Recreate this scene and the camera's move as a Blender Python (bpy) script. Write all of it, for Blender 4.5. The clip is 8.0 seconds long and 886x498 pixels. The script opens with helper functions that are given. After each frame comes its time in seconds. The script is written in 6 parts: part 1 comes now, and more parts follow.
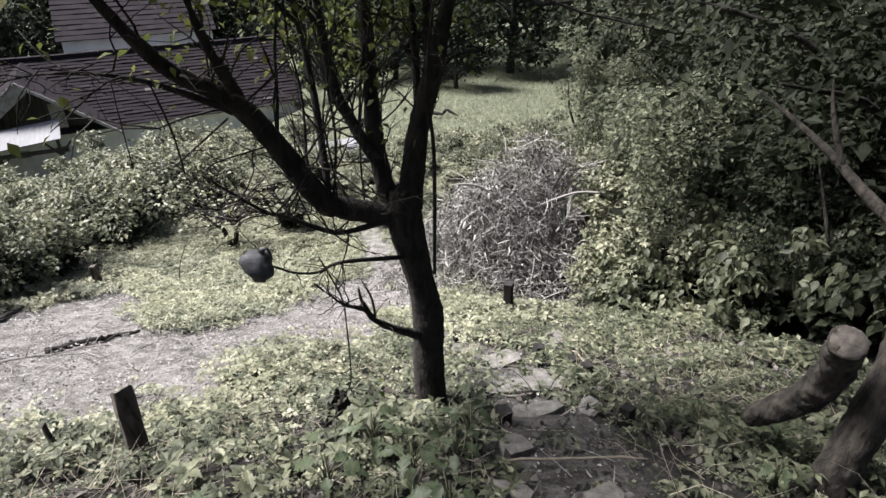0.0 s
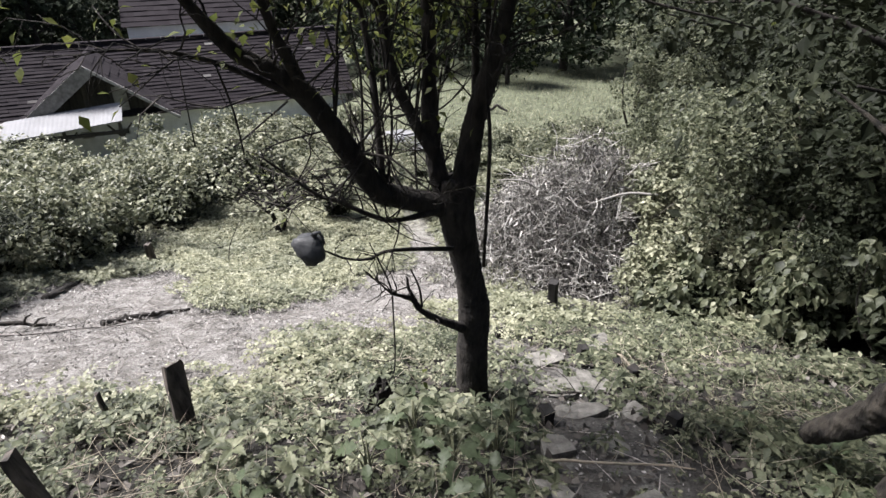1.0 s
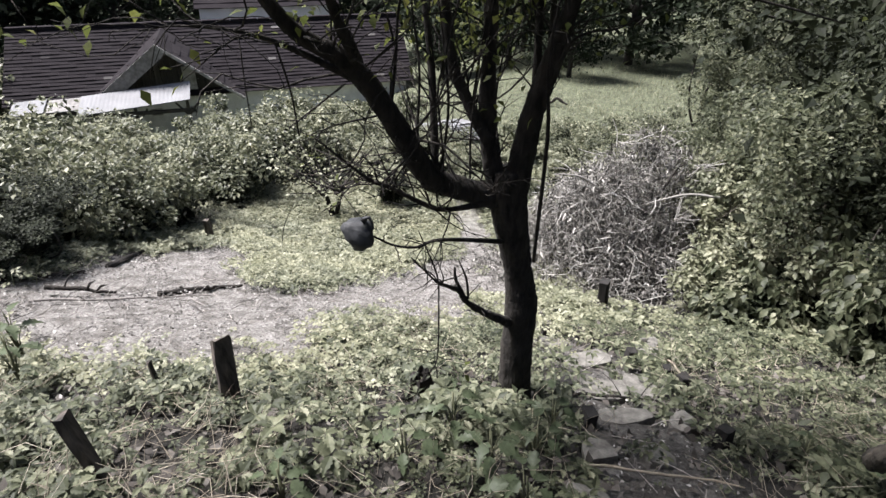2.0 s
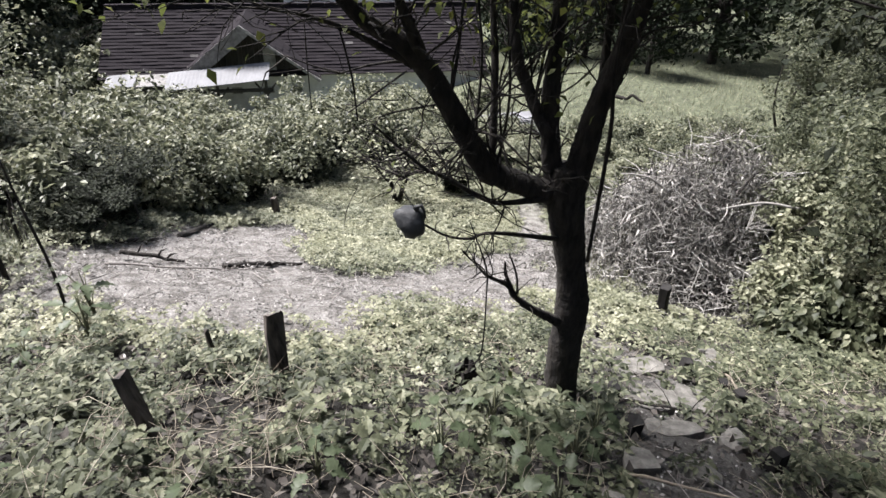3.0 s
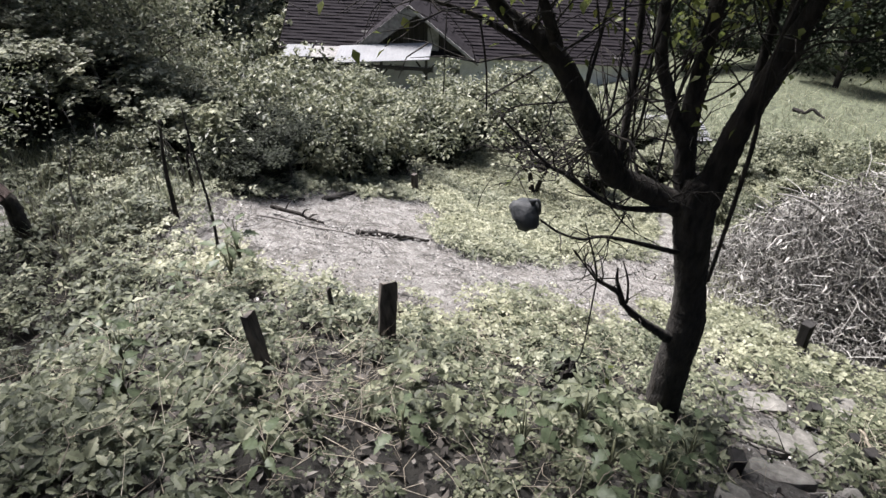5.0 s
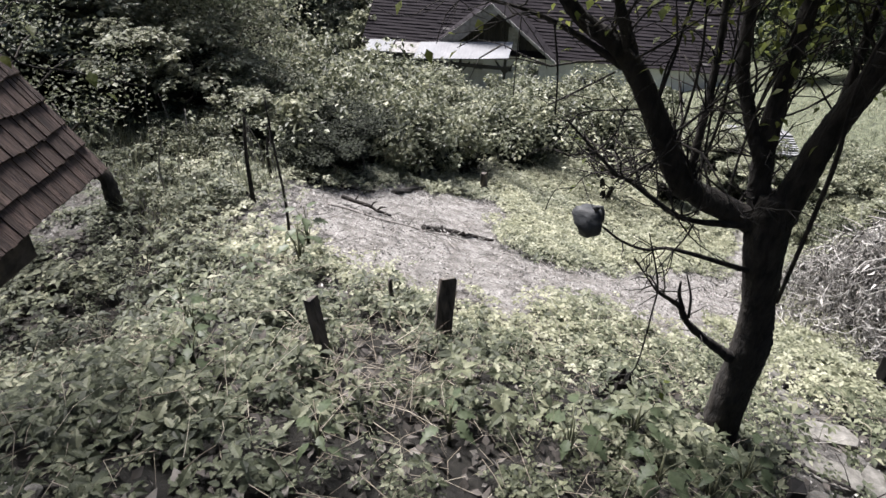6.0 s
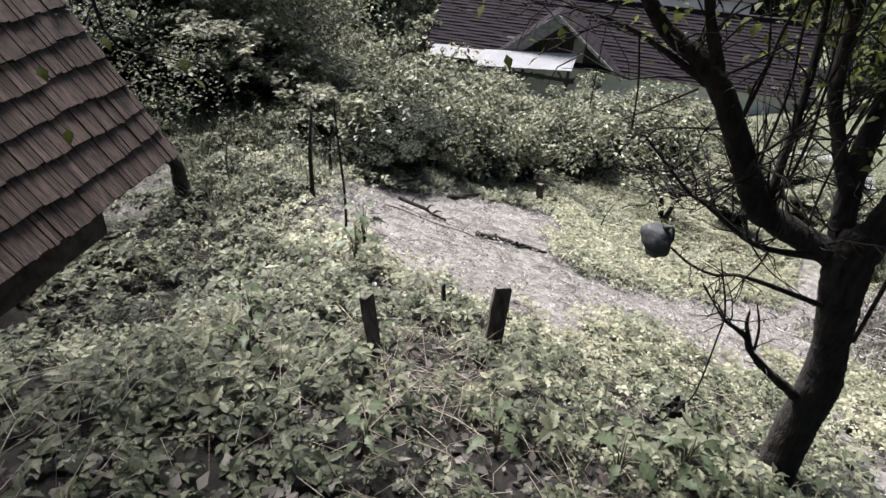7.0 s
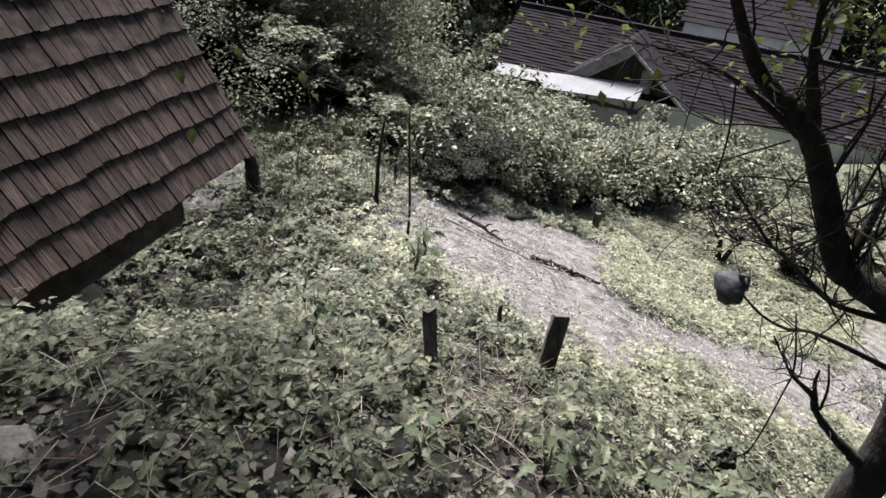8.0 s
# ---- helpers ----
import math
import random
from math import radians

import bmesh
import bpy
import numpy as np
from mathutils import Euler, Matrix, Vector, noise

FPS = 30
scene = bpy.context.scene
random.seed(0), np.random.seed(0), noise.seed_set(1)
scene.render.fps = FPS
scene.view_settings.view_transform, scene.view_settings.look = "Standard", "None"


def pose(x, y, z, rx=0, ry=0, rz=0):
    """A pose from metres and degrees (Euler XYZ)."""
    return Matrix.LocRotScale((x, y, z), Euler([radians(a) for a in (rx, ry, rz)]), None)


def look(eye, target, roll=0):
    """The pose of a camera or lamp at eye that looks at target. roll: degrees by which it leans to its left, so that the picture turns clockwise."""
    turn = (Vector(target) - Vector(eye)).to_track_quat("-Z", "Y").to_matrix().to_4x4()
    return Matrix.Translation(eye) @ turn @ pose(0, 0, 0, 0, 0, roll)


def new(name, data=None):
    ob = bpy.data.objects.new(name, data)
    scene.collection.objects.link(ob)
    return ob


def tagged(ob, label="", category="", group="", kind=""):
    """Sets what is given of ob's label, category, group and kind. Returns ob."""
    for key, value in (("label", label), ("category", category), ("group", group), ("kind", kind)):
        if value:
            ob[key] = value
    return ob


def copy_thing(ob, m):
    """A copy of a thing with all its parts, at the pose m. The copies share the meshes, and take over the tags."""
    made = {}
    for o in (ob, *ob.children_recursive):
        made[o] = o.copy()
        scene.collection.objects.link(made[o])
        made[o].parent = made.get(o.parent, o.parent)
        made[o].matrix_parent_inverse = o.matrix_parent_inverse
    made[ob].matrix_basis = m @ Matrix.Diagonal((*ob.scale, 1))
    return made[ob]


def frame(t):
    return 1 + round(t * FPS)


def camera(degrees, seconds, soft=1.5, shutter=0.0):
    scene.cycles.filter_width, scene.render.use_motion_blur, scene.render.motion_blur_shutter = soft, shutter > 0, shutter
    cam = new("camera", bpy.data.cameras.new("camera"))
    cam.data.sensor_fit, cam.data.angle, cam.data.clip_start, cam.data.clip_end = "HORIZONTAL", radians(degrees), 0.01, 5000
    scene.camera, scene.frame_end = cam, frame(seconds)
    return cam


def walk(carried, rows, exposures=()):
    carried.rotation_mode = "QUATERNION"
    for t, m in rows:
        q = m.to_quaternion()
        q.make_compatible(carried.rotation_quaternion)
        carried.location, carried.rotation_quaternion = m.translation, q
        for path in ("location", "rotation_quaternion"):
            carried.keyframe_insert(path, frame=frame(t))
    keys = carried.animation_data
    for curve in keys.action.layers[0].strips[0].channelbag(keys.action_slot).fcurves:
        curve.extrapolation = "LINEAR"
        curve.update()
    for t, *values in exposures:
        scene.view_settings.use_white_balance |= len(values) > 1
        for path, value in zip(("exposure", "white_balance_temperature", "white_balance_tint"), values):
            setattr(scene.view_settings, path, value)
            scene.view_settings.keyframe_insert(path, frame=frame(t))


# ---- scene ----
cam = camera(71.95, 8.0)
PATH = [
    (0.0, pose(0.000, 0.000, 2.400, 60.00, 0.00, 0.00)),
    (0.5, pose(-0.017, 0.009, 2.384, 59.82, -0.32, 2.45)),
    (1.0, pose(-0.035, 0.016, 2.373, 59.56, -0.46, 4.81)),
    (1.5, pose(-0.042, 0.036, 2.357, 59.11, -0.65, 7.48)),
    (3.0, pose(0.002, 0.073, 2.352, 57.59, -1.28, 17.62)),
    (3.5, pose(0.024, 0.082, 2.354, 57.17, -1.38, 21.41)),
    (4.0, pose(0.043, 0.082, 2.357, 56.80, -1.60, 25.14)),
    (4.5, pose(0.065, 0.076, 2.368, 56.47, -1.68, 28.84)),
    (6.0, pose(0.126, 0.061, 2.401, 55.78, -1.38, 40.07)),
    (6.5, pose(0.101, 0.062, 2.385, 55.93, -1.88, 43.29)),
    (7.0, pose(0.076, 0.040, 2.386, 56.16, -2.66, 46.19)),
    (7.5, pose(0.049, 0.000, 2.399, 56.53, -4.04, 49.32)),
    (8.0, pose(0.028, -0.051, 2.417, 57.05, -5.52, 52.98)),
]
walk(cam, PATH, exposures=[(0.0, 1.49, 6250, 14.5), (8.0, 1.49, 6250, 14.5)])

# ---- world and sun ----
world = bpy.data.worlds.new("world")
scene.world = world
world.use_nodes = True
wn = world.node_tree
sky = wn.nodes.new("ShaderNodeTexSky")
sky.sky_type = "NISHITA"
sky.sun_disc = False
SUN_ELEV, SUN_AZ = 58.0, -78.0            # degrees; azimuth from +y towards +x
sky.sun_elevation, sky.sun_rotation = radians(SUN_ELEV), radians(SUN_AZ)
sky.air_density, sky.dust_density = 1.0, 4.0
wn.links.new(sky.outputs[0], wn.nodes["Background"].inputs[0])
wn.nodes["Background"].inputs[1].default_value = 0.05
sun = new("sun", bpy.data.lights.new("sun", "SUN"))
sun.data.energy, sun.data.angle, sun.data.color = 5.0, radians(22), (1.0, 0.97, 0.93)
sv = Vector((math.sin(radians(SUN_AZ)) * math.cos(radians(SUN_ELEV)), math.cos(radians(SUN_AZ)) * math.cos(radians(SUN_ELEV)), math.sin(radians(SUN_ELEV))))
sun.matrix_world = look(sv * 60, (0, 0, 0))

rng = np.random.default_rng(7)
rnd = random.Random(11)


# ---- materials ----
def material(name, rough=0.8, metal=0.0):
    m = bpy.data.materials.new(name)
    m.use_nodes = True
    b = m.node_tree.nodes["Principled BSDF"]
    b.inputs["Roughness"].default_value, b.inputs["Metallic"].default_value = rough, metal
    return m, m.node_tree.nodes, m.node_tree.links, b


def ramp(nodes, stops):
    r = nodes.new("ShaderNodeValToRGB")
    e = r.color_ramp.elements
    while len(e) < len(stops):
        e.new(0.5)
    for k, (p, c) in enumerate(stops):
        e[k].position, e[k].color = p, (*c, 1)
    return r


def noise_node(nodes, links, scale, detail=4.0, coords="Object", stretch=None, rough=0.6):
    n = nodes.new("ShaderNodeTexNoise")
    n.inputs["Scale"].default_value, n.inputs["Detail"].default_value, n.inputs["Roughness"].default_value = scale, detail, rough
    c = nodes.new("ShaderNodeTexCoord")
    if stretch:
        mp = nodes.new("ShaderNodeMapping")
        mp.inputs["Scale"].default_value = stretch
        links.new(c.outputs[coords], mp.inputs[0])
        links.new(mp.outputs[0], n.inputs["Vector"])
    else:
        links.new(c.outputs[coords], n.inputs["Vector"])
    return n


def mix_rgb(nodes, links, fac, a, b, kind="MIX"):
    m = nodes.new("ShaderNodeMix")
    m.data_type, m.blend_type = "RGBA", kind
    for sock, v in ((m.inputs[0], fac), (m.inputs[6], a), (m.inputs[7], b)):
        if isinstance(v, (int, float)):
            sock.default_value = v
        elif isinstance(v, tuple):
            sock.default_value = (*v, 1)
        else:
            links.new(v, sock)
    return m.outputs[2]


def bump(nodes, links, b, src, dist=0.01, strength=0.6):
    bp = nodes.new("ShaderNodeBump")
    bp.inputs["Distance"].default_value, bp.inputs["Strength"].default_value = dist, strength
    links.new(src, bp.inputs["Height"])
    links.new(bp.outputs[0], b.inputs["Normal"])


def leaf_material(name, stops, rough=0.5, trans=0.24, spots=60.0, sat=0.9, grouping=7.0, single=0.4, gloss=0.28):
    """Leaves: a colour for each leaf, mottled, letting some light through."""
    m, n, l, b = material(name, rough)
    b.inputs["IOR"].default_value = 1.45
    geo = n.new("ShaderNodeNewGeometry")
    r = ramp(n, stops)
    plant = noise_node(n, l, grouping, 3)
    spread = n.new("ShaderNodeMapRange")
    spread.inputs[1].default_value, spread.inputs[2].default_value = 0.28, 0.72
    l.new(plant.outputs[0], spread.inputs[0])
    both = n.new("ShaderNodeMix")
    both.inputs[0].default_value = single
    l.new(spread.outputs[0], both.inputs[2])
    l.new(geo.outputs["Random Per Island"], both.inputs[3])
    l.new(both.outputs[0], r.inputs[0])
    ns = noise_node(n, l, spots, 3)
    dark = ramp(n, [(0.3, (0.72, 0.72, 0.68)), (0.7, (1.1, 1.1, 1.05))])
    l.new(ns.outputs[0], dark.inputs[0])
    big = noise_node(n, l, 0.9, 2)
    tone = ramp(n, [(0.3, (0.8, 0.83, 0.8)), (0.7, (1.12, 1.1, 1.0))])
    l.new(big.outputs[0], tone.inputs[0])
    c = mix_rgb(n, l, 1.0, r.outputs[0], dark.outputs[0], "MULTIPLY")
    c = mix_rgb(n, l, 1.0, c, tone.outputs[0], "MULTIPLY")
    hs = n.new("ShaderNodeHueSaturation")
    hs.inputs["Saturation"].default_value = sat
    l.new(c, hs.inputs["Color"])
    c = hs.outputs[0]
    l.new(c, b.inputs["Base Color"])
    b.inputs["Specular IOR Level"].default_value = gloss
    t = n.new("ShaderNodeBsdfTranslucent")
    l.new(c, t.inputs[0])
    mx = n.new("ShaderNodeMixShader")
    mx.inputs[0].default_value = trans
    l.new(b.outputs[0], mx.inputs[1])
    l.new(t.outputs[0], mx.inputs[2])
    l.new(mx.outputs[0], n["Material Output"].inputs[0])
    bump(n, l, b, ns.outputs[0], 0.004, 0.5)
    return m


def grained(name, dark, light, scale=14.0, stretch=(1, 1, 0.12), rough=0.85, relief=0.008, stain=2.2, metal=0.0, vary=True):
    """Wood, bark and the like: long grain, broad stains and relief."""
    m, n, l, b = material(name, rough, metal)
    g = noise_node(n, l, scale, 6, stretch=stretch)
    r = ramp(n, [(0.36, dark), (0.64, light)])
    l.new(g.outputs[0], r.inputs[0])
    st = noise_node(n, l, stain, 4)
    if vary:
        oi = n.new("ShaderNodeObjectInfo")
        for tex, far_off in ((g, 71.0), (st, 43.0)):
            src = tex.inputs["Vector"].links[0].from_socket
            mul, add = n.new("ShaderNodeMath"), n.new("ShaderNodeVectorMath")
            mul.operation, add.operation = "MULTIPLY", "ADD"
            mul.inputs[1].default_value = far_off
            l.new(oi.outputs["Random"], mul.inputs[0])
            l.new(src, add.inputs[0])
            l.new(mul.outputs[0], add.inputs[1])
            l.new(add.outputs[0], tex.inputs["Vector"])
    sr = ramp(n, [(0.3, (0.62, 0.6, 0.58)), (0.68, (1.1, 1.1, 1.1))])
    l.new(st.outputs[0], sr.inputs[0])
    c = mix_rgb(n, l, 1.0, r.outputs[0], sr.outputs[0], "MULTIPLY")
    if vary:
        orr = ramp(n, [(0.0, (0.6, 0.59, 0.58)), (0.6, (0.95, 0.94, 0.93)), (1.0, (1.28, 1.27, 1.26))])
        l.new(oi.outputs["Random"], orr.inputs[0])
        c = mix_rgb(n, l, 1.0, c, orr.outputs[0], "MULTIPLY")
    l.new(c, b.inputs["Base Color"])
    bump(n, l, b, g.outputs[0], relief, 0.8)
    return m


def island_material(name, stops, rough=0.85):
    m, n, l, b = material(name, rough)
    geo = n.new("ShaderNodeNewGeometry")
    r = ramp(n, stops)
    l.new(geo.outputs["Random Per Island"], r.inputs[0])
    g = noise_node(n, l, 45, 4)
    d = ramp(n, [(0.3, (0.65, 0.65, 0.65)), (0.7, (1.1, 1.1, 1.1))])
    l.new(g.outputs[0], d.inputs[0])
    l.new(mix_rgb(n, l, 1.0, r.outputs[0], d.outputs[0], "MULTIPLY"), b.inputs["Base Color"])
    bump(n, l, b, g.outputs[0], 0.004)
    return m


M_BARK = grained("dark_bark", (0.008, 0.0068, 0.0056), (0.04, 0.034, 0.028), 34, (1, 1, 0.3), 0.95, 0.025, 5, vary=False)
M_BARK_GREY = grained("grey_bark", (0.01, 0.0085, 0.0065), (0.078, 0.068, 0.054), 26, (1, 1, 0.35), 0.95, 0.03, 5, vary=False)
M_CUT = grained("cut_wood", (0.03, 0.026, 0.022), (0.09, 0.079, 0.067), 34, (1, 1, 1), 0.85, 0.004, 5, vary=False)
M_STAKE = grained("weathered_stake_wood", (0.022, 0.0185, 0.016), (0.14, 0.12, 0.104), 30, (1, 1, 0.1), 0.85, 0.006)
M_SHINGLE = grained("shingle_wood", (0.026, 0.018, 0.0155), (0.14, 0.098, 0.081), 9, (1, 1.2, 1), 0.9, 0.012, 3)
M_BEAM = grained("beam_wood", (0.05, 0.04, 0.034), (0.14, 0.115, 0.1), 18, (0.15, 1, 1), 0.85, 0.006)
M_WEED = leaf_material("weed_leaf", [(0.1, (0.024, 0.031, 0.017)), (0.42, (0.068, 0.079, 0.047)), (0.7, (0.155, 0.167, 0.107)), (0.93, (0.36, 0.357, 0.265))], 0.55, grouping=4.5, single=0.6, gloss=0.3, sat=0.88)
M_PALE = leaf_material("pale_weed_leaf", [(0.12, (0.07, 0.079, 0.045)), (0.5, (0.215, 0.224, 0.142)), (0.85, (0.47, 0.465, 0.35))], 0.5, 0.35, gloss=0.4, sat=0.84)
M_BIG = leaf_material("broad_leaf", [(0.0, (0.055, 0.078, 0.042)), (0.6, (0.09, 0.115, 0.066)), (1.0, (0.13, 0.15, 0.095))], 0.45)
M_HEDGE = leaf_material("bramble_leaf", [(0.15, (0.035, 0.042, 0.025)), (0.42, (0.12, 0.134, 0.084)), (0.66, (0.25, 0.26, 0.178)), (0.88, (0.47, 0.465, 0.35))], 0.45, 0.4, grouping=2.6, gloss=0.45, sat=0.88, single=0.5)
M_SHRUB = leaf_material("shrub_leaf", [(0.1, (0.024, 0.031, 0.018)), (0.45, (0.085, 0.1, 0.058)), (0.7, (0.185, 0.2, 0.128)), (0.9, (0.36, 0.362, 0.26))], 0.55, 0.45, gloss=0.45, sat=0.88)
# near-black leaf colour that stands in for deep shade
M_SHADY = leaf_material("shade_toned_leaf", [(0.1, (0.008, 0.011, 0.006)), (0.5, (0.017, 0.022, 0.012)), (0.9, (0.042, 0.049, 0.029))], 0.6, 0.1, gloss=0.15)
M_DARKLEAF = leaf_material("dark_tree_leaf", [(0.0, (0.01, 0.016, 0.009)), (0.6, (0.022, 0.031, 0.018)), (1.0, (0.045, 0.056, 0.032))], 0.7, 0.12, gloss=0.12)
M_YELLOW = leaf_material("yellow_green_leaf", [(0.0, (0.075, 0.098, 0.027)), (0.6, (0.125, 0.146, 0.04)), (1.0, (0.21, 0.205, 0.056))], 0.5, 0.5, sat=0.95)
M_DRY = island_material("dry_leaf", [(0.0, (0.035, 0.031, 0.027)), (0.4, (0.125, 0.118, 0.109)), (0.8, (0.29, 0.278, 0.262)), (1.0, (0.5, 0.485, 0.46))])
M_DEAD = island_material("dead_brown_leaf", [(0.0, (0.025, 0.021, 0.017)), (0.6, (0.075, 0.065, 0.055)), (1.0, (0.16, 0.147, 0.13))])
M_STRAW = island_material("dry_stalk", [(0.0, (0.12, 0.1, 0.075)), (0.6, (0.26, 0.225, 0.17)), (1.0, (0.4, 0.36, 0.29))])
M_STICK = island_material("dead_stick", [(0.0, (0.06, 0.054, 0.05)), (0.5, (0.17, 0.155, 0.142)), (1.0, (0.42, 0.39, 0.36))])
M_BRUSH = island_material("grey_brushwood", [(0.0, (0.04, 0.037, 0.033)), (0.4, (0.15, 0.142, 0.128)), (0.75, (0.34, 0.328, 0.302)), (1.0, (0.56, 0.545, 0.51))])
M_STEM = island_material("green_stem", [(0.0, (0.06, 0.065, 0.035)), (1.0, (0.13, 0.135, 0.075))], 0.7)


def stone_material(name, dark, light, scale=9):
    m, n, l, b = material(name, 0.85)
    g = noise_node(n, l, scale, 8)
    r = ramp(n, [(0.3, dark), (0.7, light)])
    l.new(g.outputs[0], r.inputs[0])
    f = noise_node(n, l, 90, 4)
    fr = ramp(n, [(0.3, (0.75, 0.75, 0.75)), (0.7, (1.1, 1.1, 1.1))])
    l.new(f.outputs[0], fr.inputs[0])
    l.new(mix_rgb(n, l, 1.0, r.outputs[0], fr.outputs[0], "MULTIPLY"), b.inputs["Base Color"])
    bump(n, l, b, g.outputs[0], 0.012)
    return m


M_STONE = stone_material("path_stone", (0.06, 0.056, 0.048), (0.2, 0.192, 0.171), 16)
M_PLASTER = stone_material("plaster", (0.5, 0.5, 0.51), (0.75, 0.75, 0.76), 2.5)
M_SHEET = stone_material("pale_sheet_metal", (0.16, 0.162, 0.168), (0.22, 0.223, 0.23), 1.6)
M_WHITE = stone_material("white_wall", (0.52, 0.53, 0.55), (0.7, 0.71, 0.73), 1.2)
M_FASCIA = grained("grey_fascia", (0.2, 0.195, 0.19), (0.34, 0.335, 0.33), 8, (1, 1, 1), 0.8, 0.004)
M_DARKWOOD = grained("dark_board", (0.02, 0.018, 0.017), (0.05, 0.045, 0.042), 10, (1, 1, 0.1), 0.85, 0.004)
M_TARRED = grained("dark_wet_wood", (0.006, 0.0055, 0.005), (0.022, 0.02, 0.018), 20, (1, 1, 0.15), 0.9, 0.006)
M_TILE = island_material("roof_tile", [(0.0, (0.0165, 0.0138, 0.016)), (0.5, (0.0195, 0.0166, 0.019)), (0.95, (0.023, 0.0198, 0.0222)), (0.996, (0.027, 0.0235, 0.026)), (1.0, (0.14, 0.135, 0.13))], 0.95)
M_TILE.node_tree.nodes["Principled BSDF"].inputs["Specular IOR Level"].default_value = 0.12
M_BAG = stone_material("grey_plastic", (0.03, 0.032, 0.034), (0.075, 0.078, 0.082), 14)
M_BAG.node_tree.nodes["Principled BSDF"].inputs["Roughness"].default_value = 0.62
M_RED = stone_material("dull_red_leaf", (0.018, 0.008, 0.007), (0.042, 0.017, 0.015), 30)
M_GLASS, _n, _l, _b = material("window_glass", 0.08)
_b.inputs["Base Color"].default_value = (0.02, 0.022, 0.025, 1)


# ---- lie of the land ----
def smooth(a, b, x):
    t = np.clip((x - a) / (b - a), 0, 1)
    return t * t * (3 - 2 * t)


def land(x, y):
    """Height of the ground: a garden slope that eases into a meadow, falls to the house, and rises into a wooded hill."""
    x, y = np.asarray(x, float), np.asarray(y, float)
    a, b, s0, s1 = 5.5, 10.0, 0.46, 0.10
    yc = np.clip(y, a, b)
    far = np.clip(y, b, 60)
    f = 1.13 - s0 * np.minimum(y, a) - (s0 * (yc - a) + (s1 - s0) * (yc - a) ** 2 / (2 * (b - a))) - s1 * (far - b)
    f = np.where(y < 0, 1.13 - 0.12 * np.clip(y, -30, 0), f)
    f = f - 3.0 * smooth(1, 13, -x) * smooth(8, 20, y)
    f = f - 0.55 * smooth(-1.9, -3.3, x) * smooth(2.6, 1.2, y) * smooth(-9, -5, x)
    f = f - 0.5 * smooth(-1.0, -2.7, x) * smooth(1.7, 0.3, y) * smooth(-9, -5, x)
    r = np.hypot(x, y)
    return f + smooth(55, 260, r) * 70


def land1(x, y):
    return float(land(x, y))


CLEARING = np.array([(-3.5, 2.25), (-2.7, 2.1), (-2.2, 2.12), (-1.78, 2.2), (-1.45, 2.6), (-1.35, 3.1), (-1.1, 3.6), (-0.45, 3.8), (-0.25, 5.4), (-0.7, 7.3),
                     (-1.44, 6.0), (-1.7, 4.7), (-2.1, 4.05), (-2.6, 4.1), (-3.1, 5.2), (-3.7, 5.8), (-4.2, 4.7), (-3.9, 3.0)])
PATH_LINE = np.array([(0.75, 0.2), (0.55, 1.2), (0.5, 1.9), (0.6, 2.5), (0.42, 3.05), (0.2, 3.45), (0.0, 3.8), (-0.3, 4.6), (-0.45, 6.0), (-0.9, 7.6), (-1.2, 9.0), (-1.5, 11.0)])


def polygon_distance(px, py, poly, closed=True):
    """Distance to the outline, negative inside."""
    best = np.full(px.shape, 1e9)
    inside = np.zeros(px.shape, bool)
    n = len(poly)
    for k in range(n if closed else n - 1):
        (x0, y0), (x1, y1) = poly[k], poly[(k + 1) % n]
        dx, dy = x1 - x0, y1 - y0
        t = np.clip(((px - x0) * dx + (py - y0) * dy) / (dx * dx + dy * dy), 0, 1)
        best = np.minimum(best, np.hypot(px - x0 - t * dx, py - y0 - t * dy))
        if closed:
            cross = ((y0 > py) != (y1 > py)) & (px < dx * (py - y0) / (dy if dy else 1e-9) + x0)
            inside ^= cross
    return np.where(inside, -best, best) if closed else best


def waves(x, y, k=1.0):
    """Cheap smooth noise in -1..1."""
    return (np.sin(x * 2.3 * k + 1.3) * np.cos(y * 1.9 * k - 0.7) + np.sin((x + y) * 4.1 * k + 0.4) * 0.5 + np.cos((x - 1.7 * y) * 7.3 * k) * 0.3) / 1.8


def bare(x, y):
    """1 on trodden or littered earth, 0 under plants."""
    w = waves(x, y, 2.0)
    c = polygon_distance(x, y, CLEARING) + 0.2 * w + 0.12 * waves(x, y, 7.0) - 0.17
    p = polygon_distance(x, y, PATH_LINE, False) - 0.2 + 0.12 * w
    trod = 0.42 + 0.58 * smooth(3.3, 5.0, y)
    yard_edge = np.hypot(x + 4.75, y - 1.35) + 0.1 * w
    return np.maximum(np.maximum(1 - smooth(-0.38, 0.3, c), trod * (1 - smooth(-0.05, 0.2, p))), 0.85 * smooth(0.5, 0.3, yard_edge))


def trodden(x, y):
    """1 where feet keep the path clear of plants."""
    p = polygon_distance(x, y, PATH_LINE, False) - 0.24 + 0.1 * waves(x, y, 3.0)
    return 0.86 * (1 - smooth(-0.08, 0.12, p))


